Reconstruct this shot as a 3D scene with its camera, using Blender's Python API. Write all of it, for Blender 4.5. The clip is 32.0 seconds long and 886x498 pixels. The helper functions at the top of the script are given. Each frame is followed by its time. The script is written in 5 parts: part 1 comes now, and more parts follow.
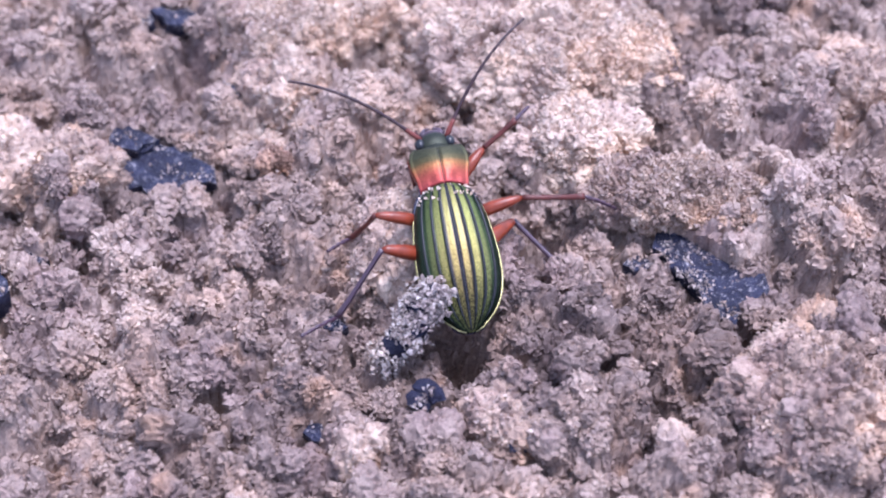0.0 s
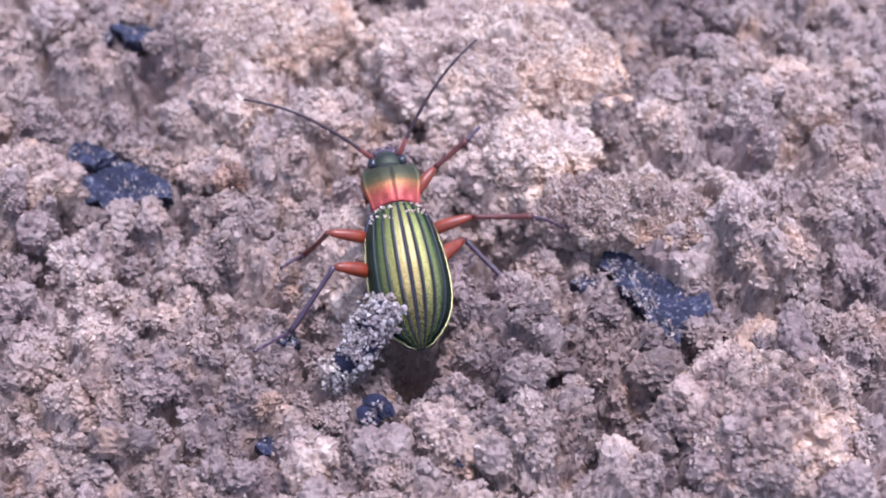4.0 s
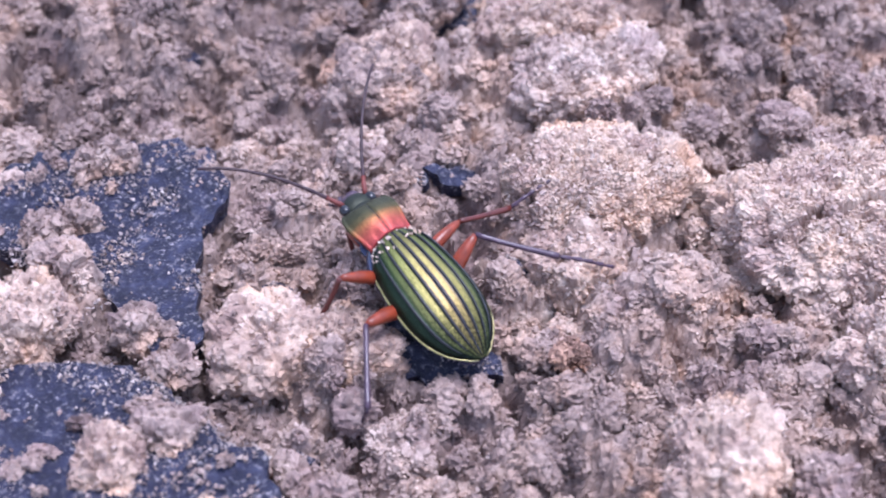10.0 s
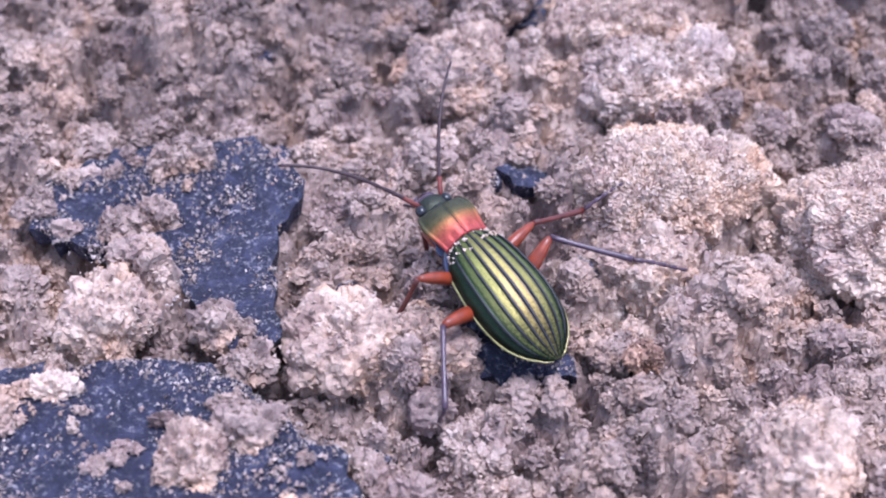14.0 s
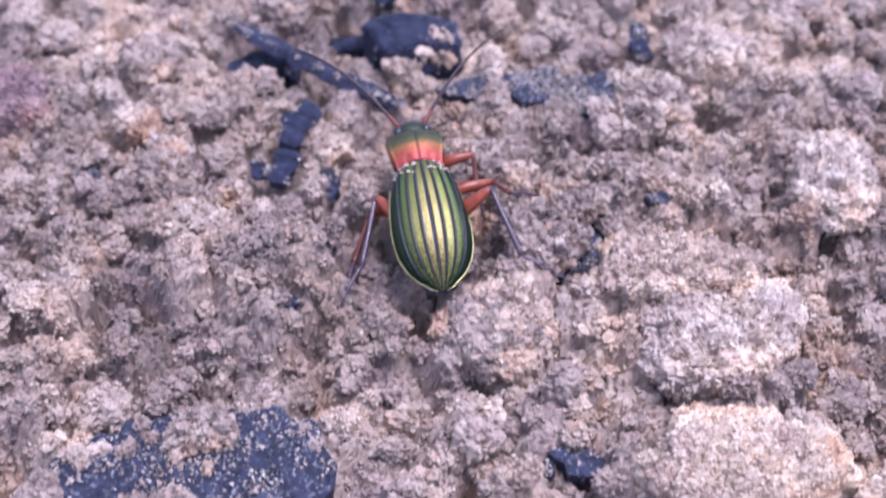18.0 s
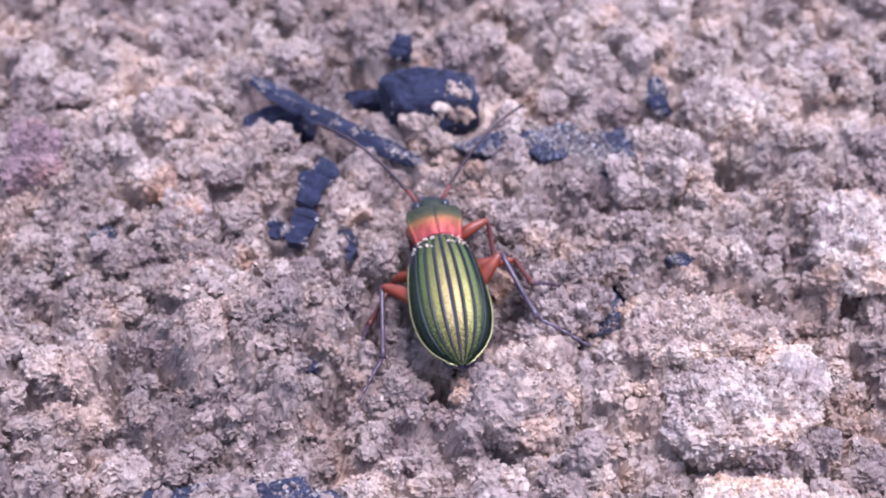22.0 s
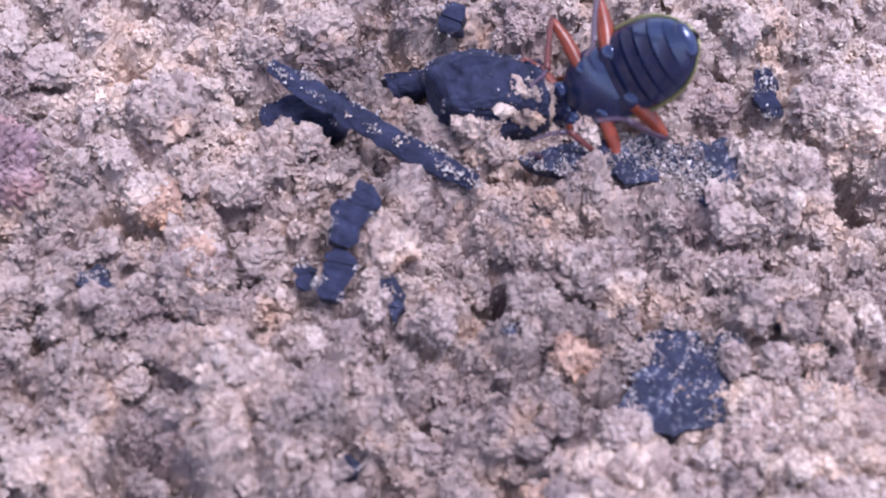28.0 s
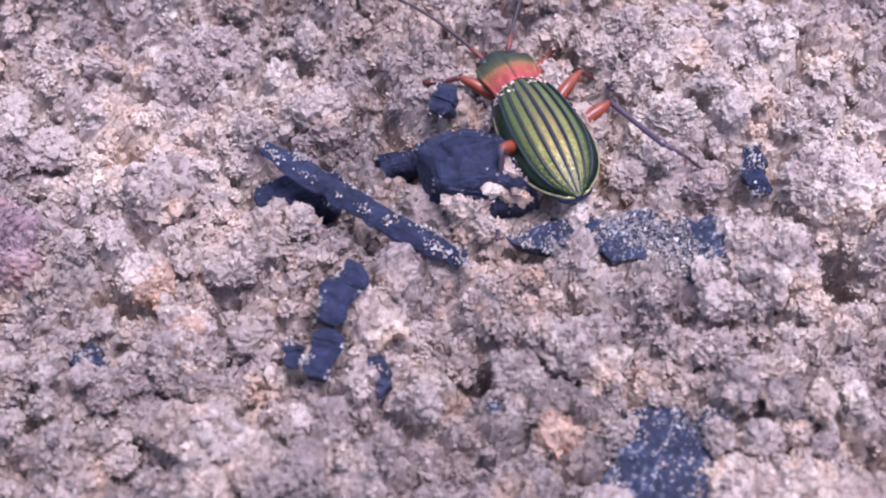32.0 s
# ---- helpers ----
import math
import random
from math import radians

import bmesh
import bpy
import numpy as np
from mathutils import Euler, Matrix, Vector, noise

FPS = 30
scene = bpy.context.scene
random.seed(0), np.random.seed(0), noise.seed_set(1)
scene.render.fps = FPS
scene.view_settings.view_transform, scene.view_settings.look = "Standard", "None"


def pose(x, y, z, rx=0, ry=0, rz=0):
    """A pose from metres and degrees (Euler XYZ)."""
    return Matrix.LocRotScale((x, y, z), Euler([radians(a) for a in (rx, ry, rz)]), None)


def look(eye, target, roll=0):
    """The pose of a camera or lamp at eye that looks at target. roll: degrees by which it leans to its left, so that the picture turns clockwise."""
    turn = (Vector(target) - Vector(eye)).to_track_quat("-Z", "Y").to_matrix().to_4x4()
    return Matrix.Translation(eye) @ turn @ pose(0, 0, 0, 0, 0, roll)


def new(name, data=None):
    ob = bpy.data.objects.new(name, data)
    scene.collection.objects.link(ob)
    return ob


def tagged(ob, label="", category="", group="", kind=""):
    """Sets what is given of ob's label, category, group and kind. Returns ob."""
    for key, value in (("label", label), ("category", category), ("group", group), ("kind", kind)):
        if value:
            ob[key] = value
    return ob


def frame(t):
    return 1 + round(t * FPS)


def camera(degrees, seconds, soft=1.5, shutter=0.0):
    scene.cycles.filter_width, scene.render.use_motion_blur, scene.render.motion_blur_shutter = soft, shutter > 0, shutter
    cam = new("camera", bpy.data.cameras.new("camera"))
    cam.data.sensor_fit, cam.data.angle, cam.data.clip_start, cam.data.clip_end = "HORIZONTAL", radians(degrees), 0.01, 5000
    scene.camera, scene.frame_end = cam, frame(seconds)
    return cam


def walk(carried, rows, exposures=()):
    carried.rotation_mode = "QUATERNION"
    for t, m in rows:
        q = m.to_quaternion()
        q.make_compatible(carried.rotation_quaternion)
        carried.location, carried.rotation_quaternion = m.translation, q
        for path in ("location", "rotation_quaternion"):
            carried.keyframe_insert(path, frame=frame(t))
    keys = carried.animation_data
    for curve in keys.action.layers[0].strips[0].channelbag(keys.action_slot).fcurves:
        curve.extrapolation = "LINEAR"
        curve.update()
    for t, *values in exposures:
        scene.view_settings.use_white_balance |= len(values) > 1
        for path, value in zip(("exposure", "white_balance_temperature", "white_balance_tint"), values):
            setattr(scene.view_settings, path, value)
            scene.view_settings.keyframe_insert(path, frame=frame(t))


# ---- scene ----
cam = camera(28.00, 32.0, soft=2.0, shutter=0.5)
cam.data.dof.use_dof, cam.data.dof.focus_distance, cam.data.dof.aperture_fstop = True, 0.162, 31
PATH = [
    (0.0, pose(0.02178, -0.13209, 0.12606, 41.590, 1.145, -6.679)),
    (0.5, pose(0.02190, -0.13243, 0.12638, 42.155, 1.014, -6.747)),
    (1.0, pose(0.02179, -0.13283, 0.12672, 42.403, 0.821, -6.871)),
    (1.5, pose(0.02201, -0.13314, 0.12743, 42.298, 0.694, -6.924)),
    (2.0, pose(0.02194, -0.13344, 0.12808, 42.236, 0.466, -7.002)),
    (2.5, pose(0.02199, -0.13376, 0.12854, 42.212, 0.289, -7.069)),
    (3.0, pose(0.02194, -0.13400, 0.12874, 42.248, 0.073, -7.119)),
    (3.5, pose(0.02225, -0.13365, 0.12948, 42.004, -0.045, -7.129)),
    (5.5, pose(0.02395, -0.12891, 0.12963, 40.841, -0.278, -6.554)),
    (6.0, pose(0.02387, -0.12438, 0.12591, 40.647, 0.268, -5.804)),
    (6.5, pose(0.02144, -0.11776, 0.12202, 40.038, 0.599, -5.032)),
    (7.0, pose(0.01990, -0.11276, 0.11923, 39.455, 1.244, -4.170)),
    (7.5, pose(0.01801, -0.11019, 0.11823, 39.104, 1.648, -3.563)),
    (8.0, pose(0.01542, -0.10913, 0.11843, 39.291, 1.794, -3.343)),
    (8.5, pose(0.01007, -0.10567, 0.12172, 38.953, 1.051, -3.793)),
    (9.0, pose(0.00785, -0.10585, 0.12107, 41.189, 1.191, -3.386)),
    (9.5, pose(0.00551, -0.10619, 0.12142, 42.530, 1.201, -3.068)),
    (10.0, pose(0.00430, -0.10629, 0.12188, 42.807, 1.506, -2.721)),
    (10.5, pose(0.00291, -0.10663, 0.12225, 42.826, 1.627, -2.487)),
    (11.0, pose(0.00151, -0.10692, 0.12249, 42.856, 1.625, -2.343)),
    (11.5, pose(0.00045, -0.10702, 0.12306, 42.753, 1.637, -2.278)),
    (12.0, pose(0.00035, -0.10709, 0.12350, 42.670, 1.790, -2.124)),
    (12.5, pose(0.00036, -0.10690, 0.12395, 42.520, 1.848, -1.996)),
    (13.0, pose(-0.00000, -0.10663, 0.12459, 42.323, 1.763, -1.954)),
    (13.5, pose(-0.00022, -0.10652, 0.12486, 42.257, 1.681, -1.883)),
    (15.5, pose(-0.00202, -0.09536, 0.12267, 40.602, 1.418, -1.210)),
    (16.0, pose(-0.00349, -0.08841, 0.12093, 39.524, 1.277, -1.019)),
    (16.5, pose(-0.00544, -0.08301, 0.12134, 38.172, 0.802, -1.168)),
    (17.0, pose(-0.00728, -0.07915, 0.12438, 37.697, 0.094, -1.515)),
    (17.5, pose(-0.00486, -0.07603, 0.12878, 39.359, 0.805, -1.387)),
    (18.0, pose(-0.00497, -0.07462, 0.13102, 41.656, 0.692, -1.446)),
    (18.5, pose(-0.00513, -0.07336, 0.13213, 42.792, 0.639, -1.511)),
    (19.0, pose(-0.00545, -0.07276, 0.13316, 42.704, 0.626, -1.596)),
    (19.5, pose(-0.00547, -0.07253, 0.13346, 42.587, 0.643, -1.513)),
    (20.0, pose(-0.00589, -0.07186, 0.13453, 42.214, 0.651, -1.562)),
    (20.5, pose(-0.00566, -0.07131, 0.13544, 41.898, 0.799, -1.498)),
    (21.0, pose(-0.00618, -0.07059, 0.13513, 41.822, 0.747, -1.471)),
    (21.5, pose(-0.00718, -0.06939, 0.13514, 41.549, 0.562, -1.581)),
    (22.0, pose(-0.00790, -0.06866, 0.13445, 41.484, 0.363, -1.656)),
    (22.5, pose(-0.00908, -0.06763, 0.13409, 41.234, 0.001, -1.876)),
    (23.0, pose(-0.00942, -0.06699, 0.13349, 41.079, -0.295, -1.899)),
    (23.5, pose(-0.00949, -0.06600, 0.13291, 40.829, -0.524, -1.993)),
    (24.0, pose(-0.00993, -0.06494, 0.13280, 40.456, -0.873, -2.090)),
    (24.5, pose(-0.00982, -0.06327, 0.13119, 40.297, -1.043, -2.065)),
    (26.5, pose(-0.01347, -0.03216, 0.13380, 31.612, -1.707, -1.923)),
    (27.0, pose(-0.01449, -0.02819, 0.13080, 31.416, -1.555, -1.811)),
    (27.5, pose(-0.01506, -0.02309, 0.12996, 30.594, -1.235, -1.732)),
    (28.0, pose(-0.01444, -0.01932, 0.13058, 29.871, -0.806, -1.553)),
    (28.5, pose(-0.01107, -0.01923, 0.13069, 30.315, 0.343, -0.996)),
    (29.0, pose(-0.01050, -0.01955, 0.13118, 30.710, 0.464, -0.945)),
    (29.5, pose(-0.00937, -0.02019, 0.13136, 31.137, 0.787, -0.809)),
    (30.0, pose(-0.00908, -0.02014, 0.13185, 31.207, 0.800, -0.763)),
    (30.5, pose(-0.00863, -0.02019, 0.13190, 31.404, 0.915, -0.736)),
    (31.0, pose(-0.00802, -0.02082, 0.13158, 31.887, 1.089, -0.642)),
    (31.5, pose(-0.00745, -0.02084, 0.13157, 32.206, 1.264, -0.565)),
    (32.0, pose(-0.00714, -0.02015, 0.13211, 32.316, 1.363, -0.577)),
]
walk(cam, PATH, [(0, 1.90, 5150, 22), (6, 1.80, 5150, 22), (13, 1.83, 5160, 22), (16.5, 1.82, 5150, 22), (19, 1.90, 5130, 22), (24, 1.88, 5140, 22), (27, 1.84, 5150, 22), (30, 1.83, 5130, 22), (32, 1.88, 5140, 22)])

# ---- world, sun, exposure ----
MM = 0.001
wd = bpy.data.worlds.new("sky")
scene.world = wd
wd.use_nodes = True
wn = wd.node_tree.nodes
sky = wn.new("ShaderNodeTexSky")
sky.sky_type, sky.sun_disc = "NISHITA", False
sky.sun_elevation, sky.sun_rotation = radians(75), radians(69)
# thin cloud: most of the sky's colour is veiled to grey
grey = wn.new("ShaderNodeRGBToBW")
veil = wn.new("ShaderNodeMix")
veil.data_type, veil.inputs[0].default_value = "RGBA", 0.68
wd.node_tree.links.new(sky.outputs[0], grey.inputs[0])
wd.node_tree.links.new(sky.outputs[0], veil.inputs[6])
wd.node_tree.links.new(grey.outputs[0], veil.inputs[7])
wd.node_tree.links.new(veil.outputs[2], wn["Background"].inputs[0])
wn["Background"].inputs[1].default_value = 0.13
sun = new("sun", bpy.data.lights.new("sun", "SUN"))
sun.data.energy, sun.data.angle, sun.data.color = 1.65, radians(25), (1.0, 0.91, 0.81)
sun.matrix_world = look((0.09, 0.035, 0.35), (0, 0, 0))



# ---- materials ----
def mat(name):
    m = bpy.data.materials.new(name)
    m.use_nodes = True
    nt = m.node_tree
    return m, nt, nt.nodes["Principled BSDF"]


def node(nt, kind, **inputs):
    n = nt.nodes.new(kind)
    for k, v in inputs.items():
        n.inputs[k.replace("_", " ")].default_value = v
    return n


def ramp(nt, stops, src):
    n = nt.nodes.new("ShaderNodeValToRGB")
    els = n.color_ramp.elements
    while len(els) < len(stops):
        els.new(0.5)
    for e, (p, c) in zip(els, stops):
        e.position, e.color = p, (*c, 1)
    nt.links.new(src, n.inputs[0])
    return n


def mix(nt, a, b, fac, mode="MIX"):
    n = nt.nodes.new("ShaderNodeMix")
    n.data_type, n.blend_type = "RGBA", mode
    for sock, v in ((n.inputs[0], fac), (n.inputs[6], a), (n.inputs[7], b)):
        if isinstance(v, (int, float)):
            sock.default_value = v
        elif isinstance(v, tuple):
            sock.default_value = (*v, 1)
        else:
            nt.links.new(v, sock)
    return n.outputs[2]


def noise_of(nt, scale, detail=4, rough=0.6):
    co = nt.nodes.new("ShaderNodeTexCoord")
    n = node(nt, "ShaderNodeTexNoise", Scale=scale, Detail=detail, Roughness=rough)
    nt.links.new(co.outputs["Object"], n.inputs["Vector"])
    return n.outputs["Fac"]


def bump(nt, bsdf, height, strength, dist):
    b = node(nt, "ShaderNodeBump", Strength=strength, Distance=dist)
    nt.links.new(height, b.inputs["Height"])
    nt.links.new(b.outputs[0], bsdf.inputs["Normal"])


def soil_material(name, hue=(1.0, 1.0, 1.0), clear=0.18):
    """Sandy soil: the tone of each crumb is stored on the mesh, grain and stains come from noise."""
    m, nt, b = mat(name)
    at = nt.nodes.new("ShaderNodeAttribute")
    at.attribute_name = "tone"
    base = ramp(nt, [(0.0, (0.082, 0.060, 0.054)), (0.3, (0.190, 0.142, 0.126)), (0.55, (0.345, 0.265, 0.226)),
                     (0.8, (0.495, 0.396, 0.332)), (1.0, (0.63, 0.535, 0.455))], at.outputs["Fac"])
    stain = ramp(nt, [(0.36, (0.72, 0.63, 0.68)), (0.50, (0.97, 0.93, 0.93)), (0.64, (1.16, 1.01, 0.89))], noise_of(nt, 110, 4))
    c = mix(nt, base.outputs[0], stain.outputs[0], 0.8, "MULTIPLY")
    warm = ramp(nt, [(0.60, (0, 0, 0)), (0.74, (1, 1, 1))], noise_of(nt, 170, 2))
    wf = nt.nodes.new("ShaderNodeMath")
    wf.operation = "MULTIPLY"
    wf.inputs[1].default_value = 0.45
    nt.links.new(warm.outputs[0], wf.inputs[0])
    c = mix(nt, c, (0.55, 0.33, 0.20), wf.outputs[0])
    if hue != (1.0, 1.0, 1.0):
        c = mix(nt, c, hue, 1.0, "MULTIPLY")
    speck = ramp(nt, [(0.32, (0.66, 0.62, 0.63)), (0.5, (1.0, 1.0, 1.0)), (0.68, (1.22, 1.22, 1.24))], noise_of(nt, 3600, 3, 0.65))
    c = mix(nt, c, speck.outputs[0], 0.8, "MULTIPLY")
    nt.links.new(c, b.inputs["Base Color"])
    b.inputs["Roughness"].default_value = 0.72
    b.inputs["Specular IOR Level"].default_value = 0.4
    bump(nt, b, noise_of(nt, 3400, 2, 0.6), 0.5, 0.0003)
    # quartz grains let part of the light through
    through_light = nt.nodes.new("ShaderNodeBsdfTranslucent")
    nt.links.new(c, through_light.inputs["Color"])
    blend = nt.nodes.new("ShaderNodeMixShader")
    blend.inputs[0].default_value = clear
    nt.links.new(b.outputs[0], blend.inputs[1])
    nt.links.new(through_light.outputs[0], blend.inputs[2])
    nt.links.new(blend.outputs[0], nt.nodes["Material Output"].inputs["Surface"])
    return m


def slate_material():
    m, nt, b = mat("slate")
    c = ramp(nt, [(0.3, (0.006, 0.006, 0.014)), (0.50, (0.015, 0.015, 0.034)), (0.62, (0.030, 0.031, 0.062)), (0.76, (0.085, 0.083, 0.118))], noise_of(nt, 420, 6, 0.7))
    dust = ramp(nt, [(0.55, (0, 0, 0)), (0.66, (1, 1, 1))], noise_of(nt, 1900, 4, 0.75))
    dk = nt.nodes.new("ShaderNodeMath")
    dk.operation = "MULTIPLY"
    dk.inputs[1].default_value = 0.7
    patch = ramp(nt, [(0.38, (0.25, 0.25, 0.25)), (0.62, (1, 1, 1))], noise_of(nt, 260, 3))
    nt.links.new(mix(nt, dust.outputs[0], patch.outputs[0], 1.0, "MULTIPLY"), dk.inputs[0])
    c = mix(nt, c.outputs[0], (0.42, 0.38, 0.40), dk.outputs[0])
    nt.links.new(c, b.inputs["Base Color"])
    b.inputs["Roughness"].default_value = 0.50
    b.inputs["Specular IOR Level"].default_value = 0.27
    bump(nt, b, noise_of(nt, 900, 5, 0.7), 0.85, 0.0008)
    return m


def char_material(name, ash):
    m, nt, b = mat(name)
    c = ramp(nt, [(0.3, (0.009, 0.009, 0.022)), (0.7, (0.046, 0.046, 0.094))], noise_of(nt, 700, 6, 0.7))
    dust = ramp(nt, [(0.70 - ash, (0, 0, 0)), (0.78 - ash, (1, 1, 1))], noise_of(nt, 3200, 3, 0.75))
    c = mix(nt, c.outputs[0], (0.45, 0.42, 0.42), dust.outputs[0])
    nt.links.new(c, b.inputs["Base Color"])
    b.inputs["Roughness"].default_value = 0.50
    b.inputs["Specular IOR Level"].default_value = 0.25
    bump(nt, b, noise_of(nt, 1300, 6, 0.75), 1.0, 0.0009)
    return m


def plain(name, colour, rough, metal=0.0, grain=0.0, scale=2500, coat=0.0, vary=0.25, gloss=0.5):
    m, nt, b = mat(name)
    n = noise_of(nt, scale * 0.3, 4)
    c = ramp(nt, [(0.3, tuple(v * (1 - vary) for v in colour)), (0.7, tuple(min(1, v * (1 + vary)) for v in colour))], n)
    nt.links.new(c.outputs[0], b.inputs["Base Color"])
    b.inputs["Roughness"].default_value, b.inputs["Metallic"].default_value = rough, metal
    b.inputs["Coat Weight"].default_value, b.inputs["Coat Roughness"].default_value = coat, 0.15
    b.inputs["Specular IOR Level"].default_value = gloss
    if grain:
        bump(nt, b, noise_of(nt, scale, 2), grain, 0.0001)
    return m


def elytron_material():
    """Metallic bands between dark lines: "across" runs from the seam to the outer rim, "along" from base to tip."""
    m, nt, b = mat("elytron")
    ac = nt.nodes.new("ShaderNodeAttribute")
    ac.attribute_name = "across"
    al = nt.nodes.new("ShaderNodeAttribute")
    al.attribute_name = "along"
    dark, line = (0.012, 0.020, 0.012), (0.030, 0.024, 0.040)
    gold, leaf, moss = (0.226, 0.172, 0.060), (0.216, 0.189, 0.061), (0.156, 0.160, 0.053)
    bands = ramp(nt, [(0.0, line), (0.018, line), (0.036, gold), (0.098, gold), (0.130, line), (0.166, dark), (0.190, leaf), (0.270, leaf), (0.308, dark),
                      (0.346, dark), (0.374, moss), (0.44, moss), (0.500, (0.040, 0.058, 0.026)), (0.535, dark), (0.62, (0.018, 0.032, 0.016)), (0.74, (0.022, 0.040, 0.020)),
                      (0.88, dark), (0.95, dark), (0.965, (0.26, 0.24, 0.11))], ac.outputs["Fac"])
    # darker green base: iridescence and the angle of the light, put into the colour
    tint = ramp(nt, [(0.0, (0.36, 0.54, 0.52)), (0.24, (0.72, 0.88, 0.82)), (0.55, (1, 1, 1)), (0.85, (1, 1, 1)), (1.0, (0.8, 0.9, 0.8))], al.outputs["Fac"])
    c = mix(nt, bands.outputs[0], tint.outputs[0], 0.8, "MULTIPLY")
    rug = ramp(nt, [(0.35, (0.55, 0.55, 0.55)), (0.6, (1.1, 1.1, 1.1))], noise_of(nt, 5200, 2))
    c = mix(nt, c, rug.outputs[0], 0.6, "MULTIPLY")
    # towards the tip the bands break up into fine granules
    worn = ramp(nt, [(0.44, (0.28, 0.30, 0.28)), (0.58, (1.08, 1.08, 1.05))], noise_of(nt, 6500, 2, 0.6))
    reach = ramp(nt, [(0.45, (0, 0, 0)), (0.80, (1, 1, 1))], al.outputs["Fac"])
    c = mix(nt, c, mix(nt, c, worn.outputs[0], 1.0, "MULTIPLY"), reach.outputs[0])
    # and the whole shell grows darker over its last third
    bare = ramp(nt, [(0.66, (1, 1, 1)), (0.97, (0.34, 0.38, 0.34))], al.outputs["Fac"])
    c = mix(nt, c, bare.outputs[0], 1.0, "MULTIPLY")
    nt.links.new(c, b.inputs["Base Color"])
    b.inputs["Metallic"].default_value, b.inputs["Roughness"].default_value = 0.9, 0.47
    b.inputs["Coat Weight"].default_value, b.inputs["Coat Roughness"].default_value = 0.10, 0.2
    bump(nt, b, noise_of(nt, 4600, 2), 0.45, 0.00014)
    return m


def pronotum_material(name, front):
    m, nt, b = mat(name)
    al = nt.nodes.new("ShaderNodeAttribute")
    al.attribute_name = "along"
    c = ramp(nt, front, al.outputs["Fac"])
    rug = ramp(nt, [(0.3, (0.6, 0.6, 0.6)), (0.6, (1.1, 1.1, 1.1))], noise_of(nt, 3000, 3))
    c = mix(nt, c.outputs[0], rug.outputs[0], 0.6, "MULTIPLY")
    nt.links.new(c, b.inputs["Base Color"])
    b.inputs["Metallic"].default_value, b.inputs["Roughness"].default_value = 0.6, 0.50
    bump(nt, b, noise_of(nt, 4000, 2), 0.4, 0.00012)
    return m


SOIL = soil_material("soil")
QUARTZ = soil_material("quartz_sand", (1.12, 1.12, 1.12), 0.38)
CREAM = soil_material("cream_soil", (1.03, 0.985, 0.92))
RUST = soil_material("rusty_soil", (1.07, 0.89, 0.74))
VIOLET = soil_material("violet_stone", (0.80, 0.68, 0.82))
SLATE = slate_material()
CHAR = char_material("charcoal", 0.0)
ASH_SAND = soil_material("ash_grey_sand", (0.90, 0.98, 1.06))
ELYTRON = elytron_material()
PRONOTUM = pronotum_material("pronotum", [(0.0, (0.30, 0.045, 0.045)), (0.30, (0.33, 0.068, 0.042)), (0.50, (0.25, 0.105, 0.035)), (0.62, (0.080, 0.062, 0.022)), (0.76, (0.042, 0.042, 0.018)), (1.0, (0.034, 0.034, 0.017))])
HEAD_GREEN = pronotum_material("head", [(0.0, (0.09, 0.05, 0.03)), (0.25, (0.030, 0.034, 0.020)), (1.0, (0.016, 0.019, 0.014))])
SHIN_RED = plain("shin_red", (0.075, 0.016, 0.012), 0.38, coat=0.08, vary=0.4, gloss=0.35)
LEG_RED = plain("leg_red", (0.150, 0.026, 0.010), 0.36, coat=0.08, vary=0.4, gloss=0.35)
LEG_DARK = plain("leg_dark", (0.046, 0.023, 0.038), 0.38, coat=0.1)
BELLY = plain("belly", (0.020, 0.024, 0.062), 0.22, metal=0.45, gloss=0.60, coat=0.3)
EYE = plain("eye", (0.012, 0.012, 0.016), 0.28, coat=0.1, gloss=0.4)
FEELER = plain("antenna", (0.030, 0.014, 0.018), 0.45, gloss=0.3)
FEELER_RED = plain("antenna_base", (0.11, 0.024, 0.018), 0.45, gloss=0.3)
SEAM = plain("ridge", (0.012, 0.013, 0.016), 0.45, gloss=0.3)
RIM = plain("rim", (0.30, 0.27, 0.12), 0.35, metal=0.8)


# ---- mesh helpers ----
def mesh_of(name, verts, faces, material, smooth=True):
    me = bpy.data.meshes.new(name)
    me.from_pydata([tuple(v) for v in verts], [], [tuple(int(i) for i in f) for f in faces])
    me.polygons.foreach_set("use_smooth", [smooth] * len(me.polygons))
    me.materials.append(material)
    me.update()
    return me


def attribute(me, name, values):
    a = me.attributes.new(name, "FLOAT", "POINT")
    a.data.foreach_set("value", np.asarray(values, np.float32))


def part(name, me, parent, label="", at=None):
    ob = new(name, me)
    ob.parent = parent
    if at is not None:
        ob.matrix_basis = at
    return tagged(ob, label)


def hashed(i, j, seed):
    v = np.sin(i * 127.1 + j * 311.7 + seed * 74.7) * 43758.5453
    return v - np.floor(v)


def vnoise(x, y, scale, seed):
    """Smooth value noise, 0 to 1."""
    u, v = x / scale, y / scale
    i, j = np.floor(u), np.floor(v)
    a, b = u - i, v - j
    a, b = a * a * (3 - 2 * a), b * b * (3 - 2 * b)
    return (hashed(i, j, seed) * (1 - a) + hashed(i + 1, j, seed) * a) * (1 - b) + (hashed(i, j + 1, seed) * (1 - a) + hashed(i + 1, j + 1, seed) * a) * b


